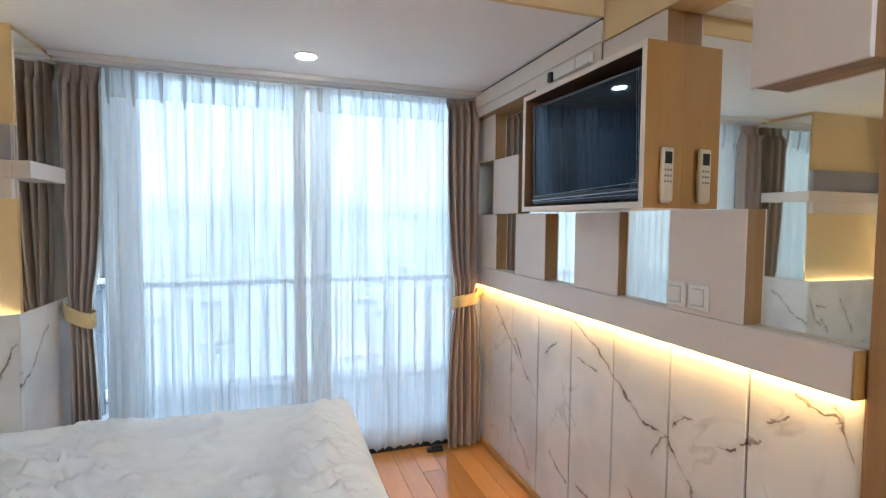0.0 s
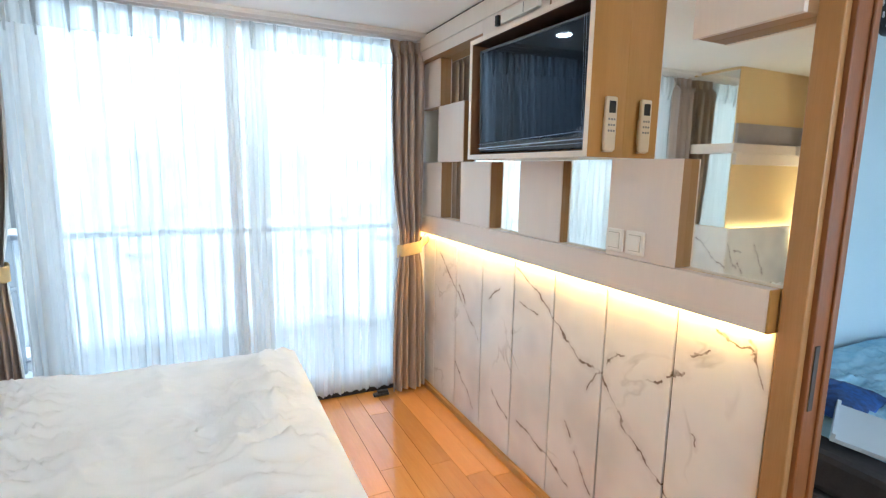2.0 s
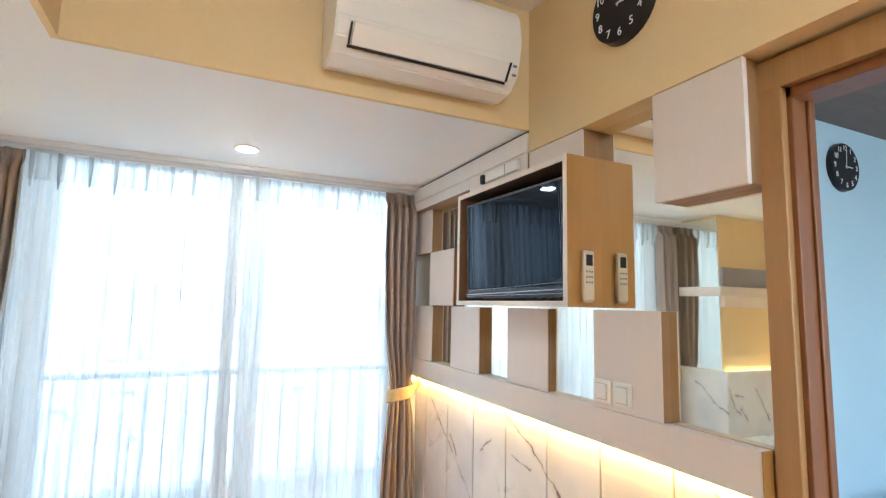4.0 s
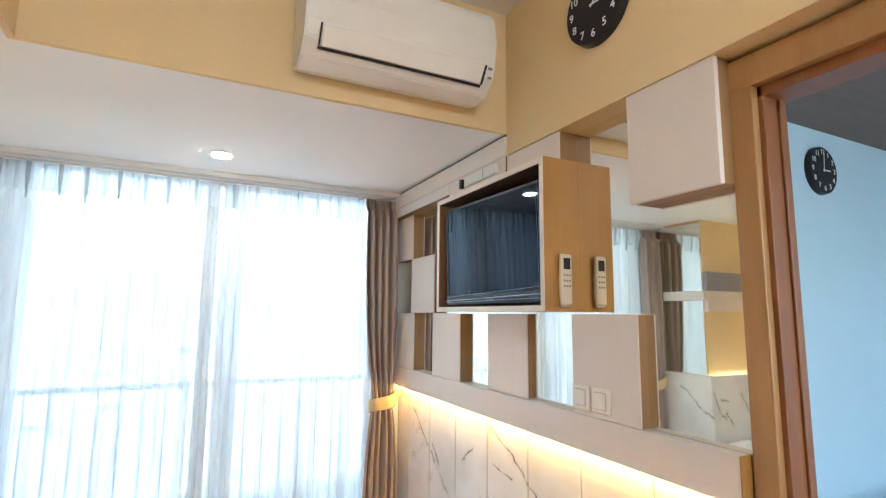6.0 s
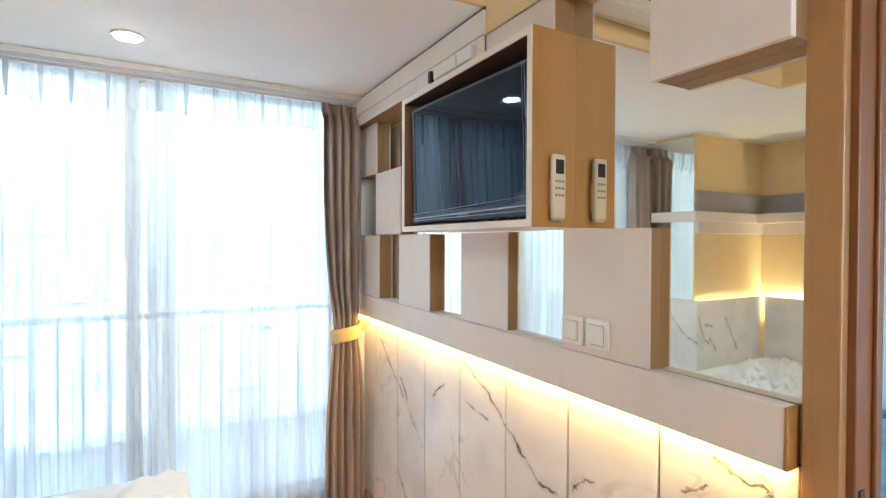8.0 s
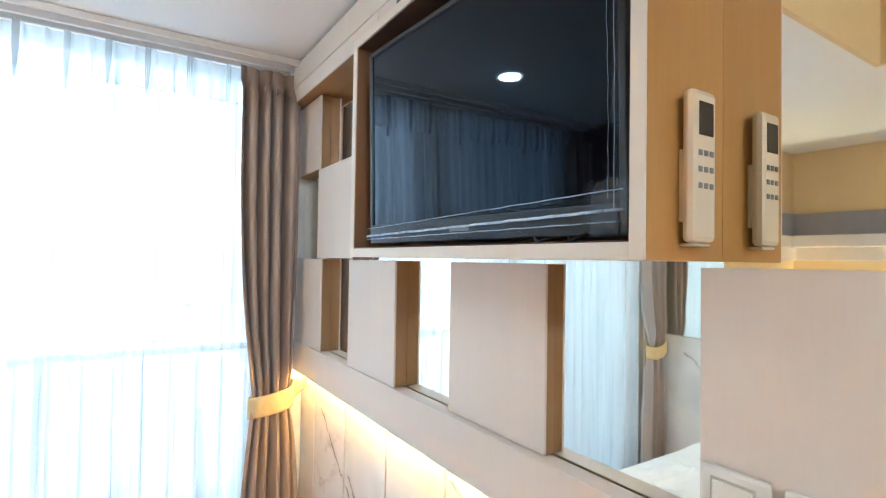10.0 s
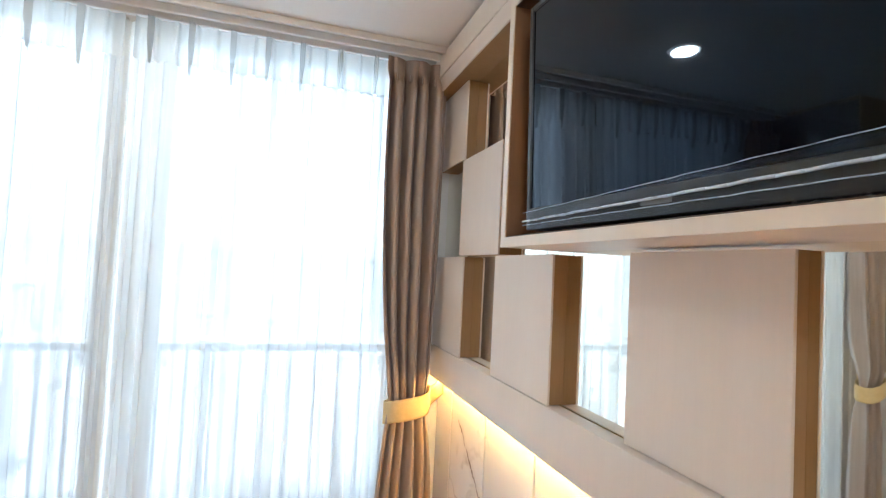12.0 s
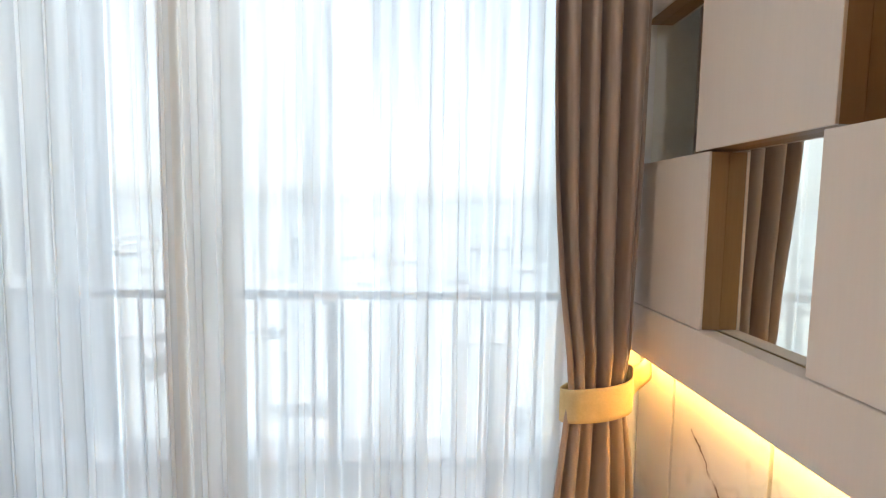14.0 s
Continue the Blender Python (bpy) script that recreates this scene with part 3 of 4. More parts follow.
# ---- clocks ----
def clock(at, rz, r, hour, minute, label):
    """Round wall clock that faces -y before it is turned."""
    c = thing("wall_clock", label, "clock", "wall clocks", at=at)
    c.rotation_euler = (0, 0, radians(rz))
    bm = bmesh.new()
    bmesh.ops.create_cone(bm, cap_ends=True, segments=64, radius1=r, radius2=r * 0.97, depth=0.03, matrix=Matrix.Translation((0, -0.0155, 0)) @ Matrix.Rotation(radians(90), 4, "X"))
    part("case", bm, M_BLACK, c)
    bm = bmesh.new()
    bmesh.ops.create_cone(bm, cap_ends=True, segments=64, radius1=r * 0.95, radius2=r * 0.95, depth=0.003, matrix=Matrix.Translation((0, -0.0315, 0)) @ Matrix.Rotation(radians(90), 4, "X"))
    part("dial", bm, M_DIAL, c)
    for n in range(1, 13):
        a = radians(30 * n)
        bm = text(str(n), r * 0.30)
        bmesh.ops.transform(bm, matrix=Matrix.Translation((r * 0.76 * math.sin(a), -0.0345, r * 0.76 * math.cos(a))) @ Matrix.Rotation(radians(90), 4, "X"), verts=bm.verts)
        part("numeral", bm, M_NUM, c)
    for nm, ang, ln_, w in (("hour_hand", 30 * hour + minute / 2, 0.45, 0.045), ("minute_hand", 6 * minute, 0.68, 0.03)):
        bm = boxes((-w * r / 2, w * r / 2, -0.038, -0.036, -0.08 * r, ln_ * r))
        bmesh.ops.transform(bm, matrix=Matrix.Rotation(radians(ang), 4, "Y"), verts=bm.verts)
        part(nm, bm, M_NUM, c)
    return c


clock((1.9745, 1.569, 2.654), -90, 0.140, 3, 7, "round black wall clock with white numerals on cream wall")
clock((4.335, 2.0995, 2.52), 0, 0.158, 3, 1, "round black wall clock with white numerals on pale blue wall")

# ---- air conditioner ----
ac = thing("air_conditioner", "white split air conditioner on the cream ceiling step", "air conditioner", at=(1.408, 2.159, 2.443))
prof = [(0.0, 0.02), (-0.07, 0.0), (-0.15, 0.012), (-0.205, 0.06), (-0.225, 0.12), (-0.232, 0.2), (-0.225, 0.30), (-0.20, 0.335), (0.0, 0.34)]
bm = bmesh.new()
ends = []
for sx in (-0.37, 0.37):
    ends.append([bm.verts.new((sx, y, z)) for y, z in prof])
for i in range(len(prof)):
    j = (i + 1) % len(prof)
    bm.faces.new((ends[0][i], ends[0][j], ends[1][j], ends[1][i]))
bm.faces.new(ends[0])
bm.faces.new(ends[1])
bmesh.ops.bevel(bm, geom=list(bm.edges), offset=0.006, segments=2, affect="EDGES")
part("body", bm, M_ACWHITE, ac)
flap = boxes((-0.31, 0.31, -0.004, 0.004, 0.0, 0.075), bevel=0.002)
bmesh.ops.transform(flap, matrix=Matrix.Translation((0, -0.197, 0.036)) @ Matrix.Rotation(radians(34), 4, "X"), verts=flap.verts)
part("louver", flap, M_ACWHITE, ac)
slot = boxes((-0.32, 0.32, -0.004, 0.004, -0.004, 0.006))
bmesh.ops.transform(slot, matrix=Matrix.Translation((0, -0.183, 0.034)) @ Matrix.Rotation(radians(34), 4, "X"), verts=slot.verts)
part("slot", slot, M_BLACK, ac)
for sx in (-0.318, 0.318):
    s = boxes((sx - 0.003, sx + 0.003, -0.005, 0.003, 0.0, 0.075))
    bmesh.ops.transform(s, matrix=Matrix.Translation((0, -0.195, 0.036)) @ Matrix.Rotation(radians(34), 4, "X"), verts=s.verts)
    part("louver_gap", s, M_BLACK, ac)
for k in range(2):
    s = boxes((0.335, 0.352, -0.003, 0.001, 0.0, 0.01))
    bmesh.ops.transform(s, matrix=Matrix.Translation((0, -0.215 - 0.006 * k, 0.055 + 0.035 * k)) @ Matrix.Rotation(radians(30), 4, "X"), verts=s.verts)
    part("indicator", s, M_GREY, ac)
# ---- downlight ----
dl = thing("downlight", "round recessed ceiling downlight, switched on", "downlight", at=(0.85, 3.08, LOW))
bm = bmesh.new()
bmesh.ops.create_cone(bm, cap_ends=True, segments=40, radius1=0.058, radius2=0.062, depth=0.008, matrix=Matrix.Translation((0, 0, -0.0045)))
part("rim", bm, M_ACWHITE, dl)
bm = bmesh.new()
bmesh.ops.create_cone(bm, cap_ends=True, segments=40, radius1=0.046, radius2=0.046, depth=0.003, matrix=Matrix.Translation((0, 0, -0.0105)))
part("diffuser", bm, M_LAMP, dl, "glowing warm white diffuser")

# Unseen lamp, added behind the camera to supply light from there.
lamp = thing("unseen_fill_lamp", "unseen round lamp added to fill the room with light", "lamp", at=(0.75, -1.25, HIGH))
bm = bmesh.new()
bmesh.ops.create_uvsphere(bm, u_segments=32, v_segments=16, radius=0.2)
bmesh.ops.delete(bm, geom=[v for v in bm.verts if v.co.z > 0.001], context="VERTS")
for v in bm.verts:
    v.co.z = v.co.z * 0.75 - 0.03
part("globe", bm, M_FILLLAMP, lamp, "", True)
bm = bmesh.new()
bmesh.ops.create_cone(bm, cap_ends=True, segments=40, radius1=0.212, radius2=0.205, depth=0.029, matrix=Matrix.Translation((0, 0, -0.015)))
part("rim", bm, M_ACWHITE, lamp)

# ---- window: frame, sashes, glass ----
win = tagged(new("window_1"), "white aluminium sliding balcony windows behind sheer curtains", "window", kind="structure")
part("outer_frame", boxes((-0.399, -0.36, 3.63, 3.74, 0.0, 2.389), (1.905, 1.944, 3.63, 3.74, 0.0, 2.389), (-0.36, 1.905, 3.63, 3.74, 2.369, 2.389), (-0.36, 1.905, 3.63, 3.74, 0.0, 0.035), bevel=0.003), M_FRAME, win)


def sash(x0, x1, y):
    s = part("sash", boxes((x0, x0 + 0.048, y, y + 0.035, 0.036, 2.368), (x1 - 0.048, x1, y, y + 0.035, 0.036, 2.368), (x0 + 0.048, x1 - 0.048, y, y + 0.035, 2.345, 2.368), (x0 + 0.048, x1 - 0.048, y, y + 0.035, 0.036, 0.11), bevel=0.003), M_FRAME, win)
    g = part("pane", boxes((x0 + 0.048, x1 - 0.048, y + 0.014, y + 0.02, 0.11, 2.345)), M_GLASS, s)
    g.visible_shadow = False


sash(-0.359, 0.855, 3.642)
sash(0.805, 1.904, 3.69)

# Shadow in the gap below the hem is put into this strip's black.
setting("threshold", boxes((PX + 0.013, 1.9, 3.587, 3.629, 0.0, 0.03), bevel=0.004), M_BLACK, "sill track under the sliding windows, black for its shadow", "threshold")
# Dark lump of unknown kind; the stopper shape is made up.
stop = thing("dark_floor_lump", "small dark lump on the floor by the drape", "door stopper", at=(1.70, 3.50, 0.0))
part("wedge", boxes((-0.06, 0.05, -0.018, 0.022, 0.0, 0.02), (-0.03, 0.045, -0.015, 0.02, 0.0202, 0.038), bevel=0.006), M_BLACK, stop)

# ---- curtain track, sheers, drapes ----
track = thing("curtain_track", "double white curtain track under the ceiling", "curtain track")
part("rail", boxes((PX + 0.013, 2.03, 3.565, 3.585, 2.352, 2.384), bevel=0.003), M_TRACK, track)
part("rail", boxes((PX + 0.013, 2.03, 3.505, 3.52, 2.355, 2.384), bevel=0.003), M_TRACK, track)
part("pelmet_lip", boxes((PX + 0.013, 2.03, 3.44, 3.452, 2.36, 2.3845), bevel=0.002), M_WHITE, track)


def sheer(x0, x1, label, seed, folds):
    c = thing("sheer_curtain", label, "curtain", "sheer curtains")
    w = x1 - x0
    rnd = random.Random(seed)
    ph = [rnd.uniform(-0.9, 0.9) for _ in range(folds + 2)]

    widths_ = [rnd.uniform(0.45, 1.6) for _ in range(folds)]
    tot = sum(widths_)
    starts = [sum(widths_[:q]) / tot for q in range(folds)] + [1.0]
    lap = [rnd.uniform(0.08, 0.36) for _ in range(folds)]

    def f(u, v):
        z = 0.05 + 2.155 * v
        k = min(u * folds, folds - 1e-6)
        i = int(k)
        fr = k - i
        pitch = (starts[i + 1] - starts[i]) * w
        x = x0 + w * starts[i] + pitch * fr
        x += lap[i] * 0.35 * pitch * math.sin(4 * math.pi * fr) * (1 - 0.25 * v) + 0.02 * (1 - v) * noise.noise(Vector((u * 7, v * 1.5, seed + 5)))
        a = 0.024 * min(1.0, pitch / 0.07) * (1.0 - 0.3 * v)
        y = 3.575 + a * math.sin(2 * math.pi * fr) * (0.8 + 0.4 * math.sin(ph[i] * 9 + 2 * v))
        return (x, y, z)
    part("cloth", grid(folds * 18, 12, f), M_SHEER, c, "", True)

    def g(u, v):
        k = u * folds
        pinch = max(0.0, math.cos(2 * math.pi * k)) ** 6
        return (x0 + w * u, 3.572 - 0.022 * pinch * (1.0 - 0.3 * v) + 0.004 * math.sin(2 * math.pi * k), 2.20 + 0.148 * v)
    part("heading", grid(folds * 12, 3, g), M_HEAD, c, "denser pleated heading band", True)

    for k in range(int(w / 0.128)):
        px = x0 + 0.04 + 0.128 * k + rnd.uniform(-0.012, 0.012)
        drop = rnd.uniform(0.15, 0.2)
        bm = bmesh.new()
        for dx in (-0.008, 0.0, 0.008):
            top_, bot = Vector((px + 0.8 * dx, 3.54 - 0.4 * abs(dx), 2.347)), Vector((px + 0.25 * dx, 3.556, 2.347 - drop))
            mid = (top_ * 0.55 + bot * 0.45) + Vector((0.25 * dx, -0.006, 0))
            edge_ = [(top_, 0.006), (mid, 0.0055), (bot, 0.0012)]
            vs = [(bm.verts.new(q), bm.verts.new(q + Vector((e, 0.014, 0)))) for q, e in edge_]
            for (a0, a1), (b0, b1) in zip(vs, vs[1:]):
                bm.faces.new((a0, a1, b1, b0))
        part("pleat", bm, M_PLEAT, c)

    def hm(u, v):
        q = f(u, 0.0)
        return (q[0], q[1] - 0.002, 0.028 + 0.012 * math.sin(2 * math.pi * u * folds * 1.5) ** 2 + 0.05 * v)
    part("hem", grid(folds * 18, 1, hm), M_HEAD, c, "doubled hem", True)


sheer(-0.20, 0.87, "white sheer voile curtain over the balcony window", 3, 19)
sheer(0.90, 1.85, "white sheer voile curtain with pinch pleats beside drape", 8, 15)


def stack_fold(x0, x1, seed):
    """Edge of a sheer gathered in tight folds where the two meet."""
    c = thing("sheer_curtain", "gathered edge of a white sheer curtain", "curtain", "sheer curtains")
    n = 6

    def f(u, v):
        a = 0.013 * (0.7 + 0.3 * math.sin(9 * u + seed))
        return (x0 + (x1 - x0) * u + 0.012 * (1 - v) * math.sin(5 * u + seed), 3.60 + a * math.sin(2 * math.pi * n * u + 0.5 * math.sin(3 * v)), 0.03 + 2.31 * v)
    part("cloth", grid(n * 16, 12, f), M_STACK, c, "", True)


stack_fold(0.835, 1.03, 1)
stack_fold(-0.20, -0.02, 4)


def drape(xa, xb, tie_a, tie_b, low_a, low_b, label, seed):
    """Heavy curtain gathered by a tie at about one metre."""
    c = thing("drape", label, "curtain", "brown drapes")
    n = 5
    side = 1 if seed == 2 else -1

    def mixw(a, b, k):
        return a + (b - a) * k

    def f(u, v):
        z = 0.025 + 2.315 * v
        if z > 1.02:
            k = min(1.0, (z - 1.02) / 0.95)
            k = math.sin(k * math.pi / 2) ** 0.8
            l, r = mixw(tie_a, xa, k), mixw(tie_b, xb, k)
        else:
            k = min(1.0, (1.02 - z) / 0.75)
            k = math.sin(k * math.pi / 2) ** 0.7
            l, r = mixw(tie_a, low_a, k), mixw(tie_b, low_b, k)
        wid = r - l
        ph = math.pi * (n * u + 0.5 + 0.22 * noise.noise(Vector((u * 4, v * 1.6, seed))))
        fold = 0.5 - abs(math.sin(ph)) ** 0.8      # round ridges, narrow creases
        curl = 0.10 * wid / n * math.sin(2 * ph) * (0.2 if z > 2.25 else 1.0)
        back = 0.06 * max(0.0, side * (2 * u - 1) - 0.82) / 0.18      # outer edge turned to the window
        y = 3.512 + 0.010 * math.sin(2 * math.pi * 2.3 * u + seed + 1.5 * v) + 0.10 * fold * (0.12 if z > 2.25 else 1.0) * min(1.0, wid / 0.2 + 0.2) * (1 - 0.55 * math.exp(-((z - 1.02) / 0.09) ** 2)) + back
        bulge = 0.02 * math.exp(-((z - 1.1) / 0.12) ** 2)
        return (l + wid * u - curl + 0.005 * noise.noise(Vector((u * 12, v * 5, seed))), y - bulge, z)
    part("cloth", grid(n * 18, 44, f), M_DRAPE, c, "", True)
    bm = bmesh.new()
    for z0, z1, r in ((0.98, 1.062, 1.0),):
        cx, rx, ry = (tie_a + tie_b) / 2, (tie_b - tie_a) / 2 + 0.016, 0.062
        ring = [[bm.verts.new((cx + (rx + 0.004 * math.sin(5 * t)) * math.cos(t), 3.50 + ry * math.sin(t), z + side * 0.026 * math.cos(t) + 0.006 * math.sin(2 * t))) for t in [2 * math.pi * i / 36 for i in range(36)]] for z in (z0, z0 + 0.01, (z0 + z1) / 2, z1 - 0.01, z1)]
        for j in range(4):
            for i in range(36):
                bm.faces.new((ring[j][i], ring[j][(i + 1) % 36], ring[j + 1][(i + 1) % 36], ring[j + 1][i]))
    t = part("tie_band", bm, M_TIE, c, "fabric tie-back, its colour yellowed for the strip's light", True)
    ax = (tie_b + 0.01) if side > 0 else (tie_a - 0.01)
    bx = 2.052 if side > 0 else PX + 0.013
    sb = grid(10, 4, lambda u, v: (ax + (bx - ax) * u, 3.512 + 0.035 * u + 0.006 * math.sin(5 * u + 3 * v), 1.0 + 0.085 * v * (1 - 0.35 * u) + 0.05 * u))
    for q in range(n - 1):
        x = xa + (xb - xa) * (q + 0.7) / n
        part("pinch", boxes((x - 0.003, x + 0.003, 3.452, 3.472, 2.236, 2.262), bevel=0.002), M_DRAPE, c)
    st = part("tie_strap", sb, M_TIE, c, "strap of the tie-back to its wall hook", True)
    st.modifiers.new("thick", "SOLIDIFY").thickness = 0.004
    sol = t.modifiers.new("thick", "SOLIDIFY")
    sol.thickness = 0.004


drape(1.757, 2.0, 1.83, 1.975, 1.775, 2.025, "brown satin drape tied back beside the marble wall", 2)
drape(-0.375, -0.17, -0.355, -0.245, -0.365, -0.215, "brown satin drape tied back beside the wall pier", 7)

# ---- pier cladding and the bed-head wall (seen in the mirrors) ----
pier_clad = tagged(new("pier_cladding"), "white veined marble on the pier and bed-head wall", "wall cladding", kind="structure")
part("marble_panel", boxes((PX + 0.0005, PX + 0.012, PY - 0.0345, YW - 0.005, 0.03, 1.11), bevel=0.001), M_MARBLE, pier_clad)
part("marble_panel", boxes((XL + 0.0655, PX, PY - 0.036, PY - 0.022, 0.03, 1.11), bevel=0.001), M_MARBLE2, pier_clad)
for k in range(6):
    part("marble_panel", boxes((XL + 0.05, XL + 0.065, 1.18 + 0.31 * k, 1.487 + 0.31 * k, 0.03, 1.11), bevel=0.001), M_MARBLE2, pier_clad)
tagged(part("pier_mirror", boxes((PX + 0.0005, PX + 0.01, PY + 0.003, YW - 0.01, 1.114, 2.36)), M_MIRROR), "frameless mirror on the pier beside the window", "mirror")
shelf = thing("wall_shelf", "beige laminate shelf round the pier over the bed", "shelf")
part("board", boxes((PX + 0.0105, PX + 0.08, PY - 0.06, 3.43, 1.715, 1.79), bevel=0.002), M_PANEL, shelf)
part("board", boxes((XL + 0.171, PX + 0.01, PY - 0.06, PY - 0.0005, 1.715, 1.79), bevel=0.002), M_PANEL, shelf)
part("board", boxes((XL + 0.001, XL + 0.17, 1.18, PY - 0.0005, 1.715, 1.79), bevel=0.002), M_PANEL, shelf)
bedled = thing("bed_head_light", "warm light strip hidden behind the marble of the bed head", "light strip")
part("strip", boxes((XL + 0.07, PX - 0.02, PY - 0.019, PY - 0.003, 1.06, 1.066)), M_LED2, bedled)
part("strip", boxes((XL + 0.003, XL + 0.045, 1.25, PY - 0.05, 1.06, 1.066)), M_LED2, bedled)
niche = thing("niche_panel", "grey and beige laminate boards above and below the pier shelf", "wall panel")
part("grey_board", boxes((XL + 0.041, PX - 0.001, PY - 0.03, PY - 0.0005, 1.792, 1.95), bevel=0.002), M_GREYPANEL, niche, "grey lilac laminate board")
part("grey_board", boxes((XL + 0.001, XL + 0.04, 1.18, PY - 0.0005, 1.792, 1.95), bevel=0.002), M_GREYPANEL, niche, "grey lilac laminate board")
part("beige_board", boxes((XL + 0.041, PX - 0.001, PY - 0.035, PY - 0.0005, 1.625, 1.7145), bevel=0.002), M_PANEL, niche)
part("beige_board", boxes((XL + 0.001, XL + 0.04, 1.18, PY - 0.0005, 1.625, 1.7145), bevel=0.002), M_PANEL, niche)


# ---- the bed ----
def cloth_over(x0, x1, y0, y1, top, drop, wrinkle, nx, ny, seed):
    """A sheet that lies on a box and falls over its edges."""
    def f(u, v):
        s = x0 - drop + (x1 - x0 + 2 * drop) * u
        t = y0 - drop + (y1 - y0 + 2 * drop) * v
        x, y = min(max(s, x0), x1), min(max(t, y0), y1)
        ox, oy = s - x, t - y
        fall = max(abs(ox), abs(oy))
        z = top
        q = Vector((s * 2.2, t * 2.2, seed))
        r1 = 1 - abs(noise.noise(q + Vector((0, noise.noise(q * 0.7) * 1.2, 0))))
        r2 = 1 - abs(noise.noise(Vector((s * 3.0 + t * 1.5, t * 9.0 - s * 2.0, seed + 3))))
        fine_ = noise.noise(Vector((s * 14, t * 17, seed)))
        r3 = 1 - abs(noise.noise(Vector((s * 8.0 + 1.5 * noise.noise(q * 2), t * 13.0 + s * 3.0, seed + 6))))
        patch = 0.15 + 0.85 * max(0.0, min(1.0, 0.5 + 1.6 * noise.noise(Vector((s * 1.1, t * 1.1, seed + 9)))))
        w = wrinkle * ((0.3 + 0.6 * patch) * r1 ** 7 + (0.25 + 0.6 * patch) * r2 ** 7 + 0.7 * patch * r3 ** 6 + 0.13 * fine_)
        edge = min(x - x0, x1 - x, y - y0, y1 - y)
        w *= min(1.0, 0.06 + edge / 0.2)
        if fall <= 0:
            z = top + w - 0.03 * math.exp(-edge / 0.03)
            return (x, y, z)
        out = 0.012 + 0.012 * math.sin(9 * (s if abs(oy) > abs(ox) else t) + seed) * min(1, fall / 0.2)
        return (x + (out if ox > 0 else -out if ox < 0 else 0), y + (out if oy > 0 else -out if oy < 0 else 0), top - 0.03 - fall + 0.3 * w)
    return grid(nx, ny, f)


bed = thing("bed", "bed with a rumpled white cotton sheet over a mattress", "bed")
part("base", boxes((-1.20, 1.0, 1.52, 3.02, 0.0, 0.26), bevel=0.01), M_DIVAN, bed, "dark fabric divan base")
part("mattress", boxes((-1.20, 1.035, 1.5, 3.035, 0.262, 0.575), bevel=0.05), M_SHEET, bed)
part("sheet", cloth_over(-1.205, 1.045, 1.49, 3.045, 0.60, 0.42, 0.062, 280, 230, 2.0), M_SHEET, bed, "rumpled white cotton sheet", True)

# ---- the other bedroom, through the door ----
setting("floor_second_room", boxes((2.2, 5.4, -1.6, 2.25, -0.12, 0.0)), M_SUBFLOOR, "dark wood floor of the other bedroom", "floor")
setting("wall_second_north", boxes((2.166, 5.25, 2.1, 2.22, 0.0, 2.82)), M_BLUE, "pale blue painted wall with a clock", "wall")
setting("wall_second_east", boxes((5.25, 5.37, -1.6, 2.22, 0.0, 2.82)), M_BLUE, "pale blue painted wall", "wall")
# Unseen wall; its opening is added and sized to light this room.
setting("wall_second_south", boxes((2.166, 5.37, -1.72, -1.6, 0.0, 0.6), (2.166, 2.3, -1.72, -1.6, 0.6, 2.82), (4.7, 5.37, -1.72, -1.6, 0.6, 2.82), (2.3, 4.7, -1.72, -1.6, 2.5, 2.82)), M_BLUE, "unseen pale blue wall, opened to let in sky light", "wall")
setting("ceiling_second_room", boxes((2.166, 5.37, -1.72, 2.22, 2.80, 2.9)), M_UNLITCEIL, "brown ceiling of the other bedroom, darkened as unlit", "ceiling")
bed2 = thing("bed", "second bed with a crumpled blue patterned sheet", "bed")
part("base", boxes((2.78, 5.1, 0.15, 2.06, 0.0, 0.3), bevel=0.01), M_DIVAN, bed2, "dark fabric base")
part("mattress", boxes((2.8, 5.1, 0.15, 2.06, 0.302, 0.47), bevel=0.03), M_DIVAN, bed2)
part("sheet", cloth_over(2.95, 5.08, 0.3, 2.05, 0.50, 0.05, 0.045, 150, 120, 8.0), M_BLUESHEET, bed2, "crumpled blue patterned sheet", True)
card = thing("cardboard_box", "open white card box lying on the second bed", "box", at=(2.97, 1.33, 0.535))
card.rotation_euler = (radians(8), radians(-14), radians(24))
part("tray", boxes((-0.12, 0.12, -0.09, 0.09, 0.0, 0.02), bevel=0.002), M_BOX, card)
part("flap", boxes((-0.12, 0.12, 0.0905, 0.105, 0.0, 0.04), bevel=0.002), M_BOX, card)
tagged(part("navy_cloth", cloth_over(3.0, 3.35, 1.42, 1.66, 0.60, 0.03, 0.03, 30, 24, 5.0), M_NAVY, None, "", True), "dark navy cloth crumpled on the second bed", "cloth")

# ---- balcony ----
setting("balcony_floor", boxes((-1.0, 2.5, 3.75, 4.989, -0.2, -0.02)), M_TILE, "pale tiled balcony floor", "balcony")
setting("balcony_kerb", boxes((-1.0, 2.5, 4.99, 5.26, -0.2, 0.09), bevel=0.01), M_WHITE, "pale raised balcony edge", "kerb")
setting("facade", boxes((-1.42, -0.472, 3.751, 3.9, -4.0, 6.0), (1.945, 5.6, 3.751, 3.9, -4.0, 6.0), (-0.472, 1.945, 3.752, 3.9, 2.396, 6.0), (-0.472, 1.945, 3.752, 3.9, -4.0, -0.2)), M_FACADE, "pale rendered facade round the balcony window", "facade")
railing = thing("balcony_railing", "dark grey steel balcony railing with upright bars", "railing")
part("top_rail", boxes((-0.62, 2.48, 4.92, 4.965, 0.985, 1.025), bevel=0.004), M_RAIL, railing)
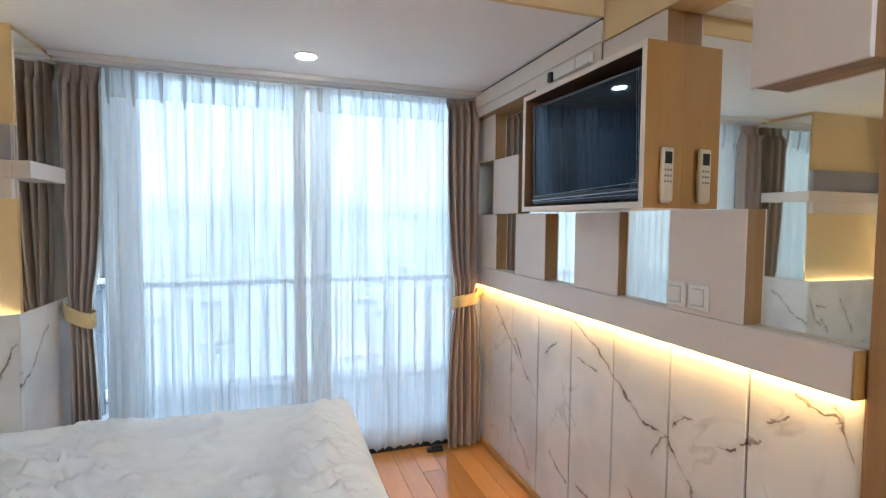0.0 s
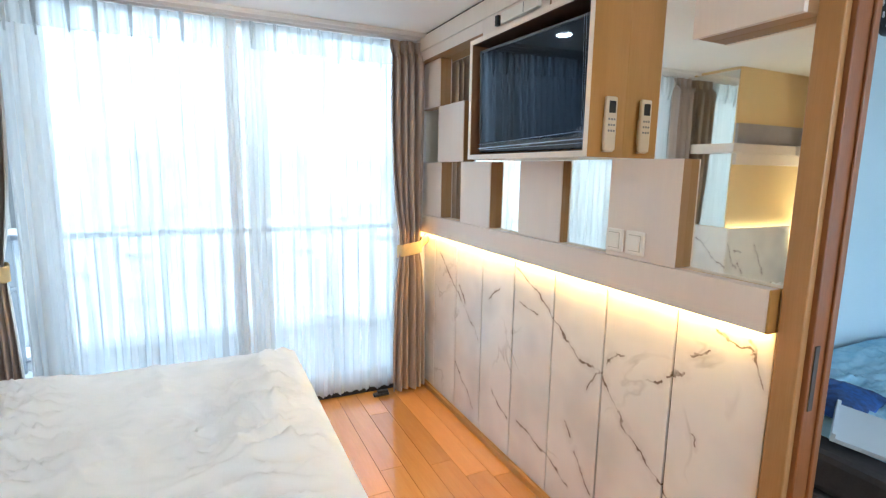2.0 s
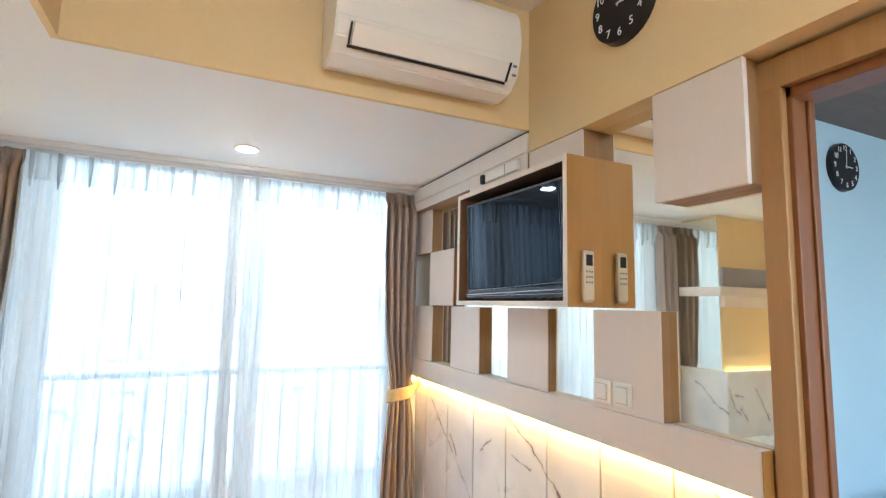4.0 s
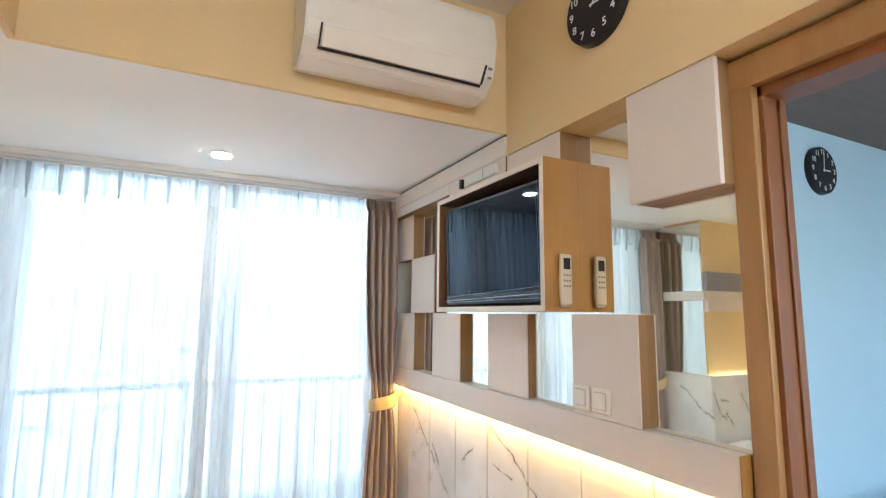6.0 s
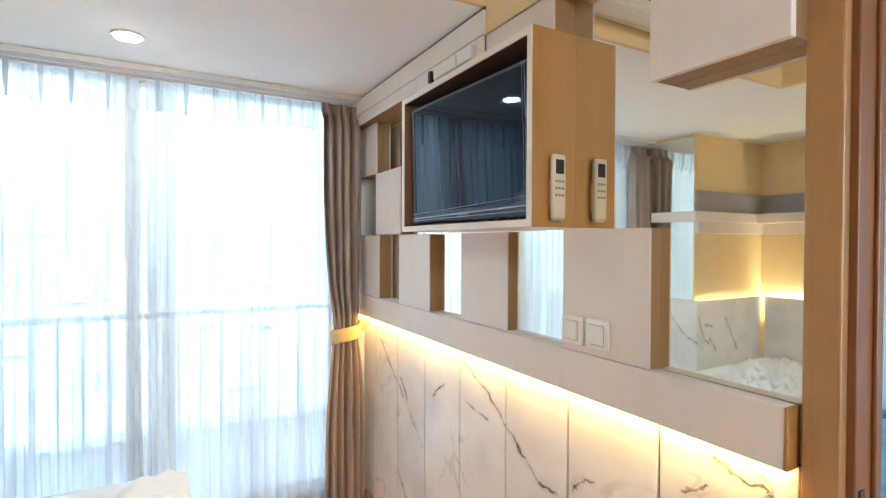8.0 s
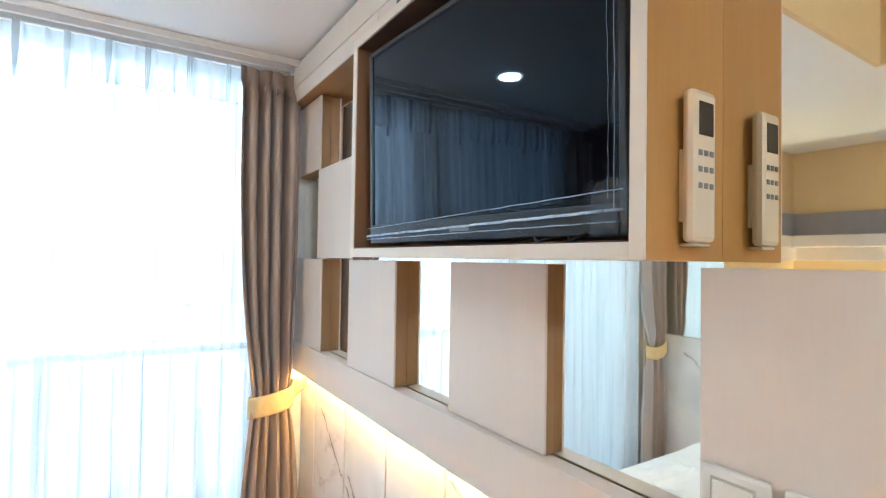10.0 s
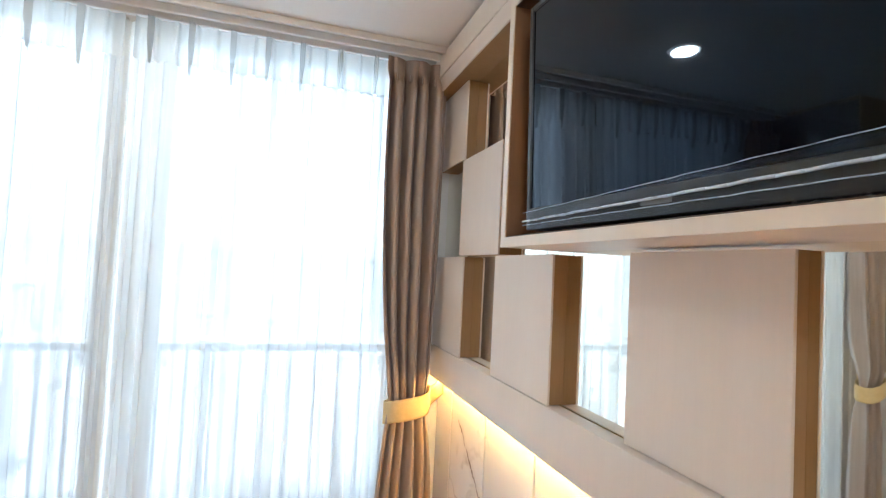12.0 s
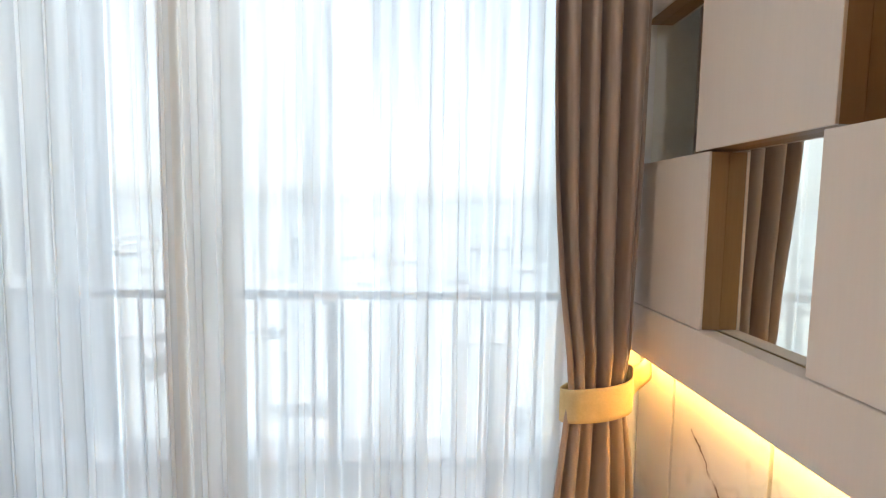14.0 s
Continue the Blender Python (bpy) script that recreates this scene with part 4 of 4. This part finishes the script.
part("bottom_rail", boxes((-0.62, 2.48, 4.935, 4.951, 0.062, 0.078), bevel=0.003), M_RAIL, railing)
for k in range(21):
    x = -0.55 + 0.147 * k
    part("bar", boxes((x - 0.009, x + 0.009, 4.934, 4.952, 0.08, 0.985)), M_RAIL, railing)
for x in (-0.62, 1.02, 2.44):
    part("post", boxes((x - 0.022, x + 0.022, 4.915, 4.96, -0.02, 1.0), bevel=0.003), M_RAIL, railing)
part("side_rail", boxes((-0.64, -0.60, 3.905, 4.915, 0.985, 1.025), (-0.64, -0.60, 3.905, 4.915, 0.62, 0.65), bevel=0.004), M_RAIL, railing)
for k in range(6):
    part("side_bar", boxes((-0.632, -0.608, 3.98 + 0.16 * k, 4.004 + 0.16 * k, -0.02, 0.985)), M_RAIL, railing)

# ---- neighbouring wing with upright slats ----
wing = tagged(new("facade_wing"), "pale rendered wing of the building with white upright slats", "facade", kind="structure")
part("wall", boxes((-3.4, -0.45, 5.30, 5.55, -4.0, 6.0)), M_WING, wing)
part("ledge", boxes((-3.4, -0.44, 5.20, 5.2985, 0.98, 1.04), bevel=0.006), M_FACADE, wing)
for k in range(9):
    x = -0.50 - 0.105 * k
    part("slat", boxes((x - 0.016, x + 0.016, 5.225, 5.2985, 1.0405, 6.0)), M_ACWHITE, wing)

# ---- the town far below ----
gr = bmesh.new()
bmesh.ops.create_grid(gr, x_segments=2, y_segments=2, size=30000, matrix=Matrix.Translation((0, 0, -60)))
setting("ground", gr, M_TOWN, "flat town ground far below, greyed for haze", "ground")
# Added sheet that closes the gap between far ground and sky.
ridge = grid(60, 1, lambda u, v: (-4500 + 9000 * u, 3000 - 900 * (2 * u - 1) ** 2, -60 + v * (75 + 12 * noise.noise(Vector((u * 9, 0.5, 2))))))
setting("backdrop", ridge, M_FAR, "upright sheet along the horizon, coloured as pale haze", "backdrop")
rn = random.Random(5)
hb, rb = bmesh.new(), bmesh.new()
for k in range(260):
    x, y = rn.uniform(-500, 500), rn.uniform(60, 900)
    w, d, hh = rn.uniform(7, 16), rn.uniform(7, 16), rn.uniform(4, 9)
    if rn.random() < 0.06:
        hh *= 4
    box(hb, x - w / 2, x + w / 2, y - d / 2, y + d / 2, -60, -60 + hh)
    bmesh.ops.create_cone(rb, cap_ends=True, segments=4, radius1=max(w, d) * 0.75, radius2=0.4, depth=3, matrix=Matrix.Translation((x, y, -58.5 + hh)) @ Matrix.Rotation(radians(45), 4, "Z"))
town = tagged(part("town_houses", hb, M_HOUSE), "small houses of a far town, greyed for haze", "houses", kind="stuff")
tagged(part("town_roofs", rb, M_ROOF), "roofs of the far houses, greyed for haze", "roofs", kind="stuff")

# ---- floor planks ----
fl = bpy.data.objects["floor"]
pw, pl = 0.125, 1.22
nx_ = int((2.054 - XL) / pw)
widths = (2.054 - XL) / nx_
proto = {}
prnd = random.Random(11)
for i in range(nx_):
    y = YB - prnd.uniform(0.0, pl)
    while y < 3.62:
        a, b = max(y, YB), min(y + pl, 3.628)
        if b - a > 0.03:
            key = round(b - a, 2)
            if key not in proto:
                proto[key] = mesh_of("plank", boxes((0.0008, widths - 0.0008, 0.0008, key - 0.0008, -0.013, 0.0), bevel=0.0012), M_PLANK)
            ob = new("plank", proto[key])
            ob.parent = fl
            ob.location = (XL + i * widths, a, 0.0)
        y += pl
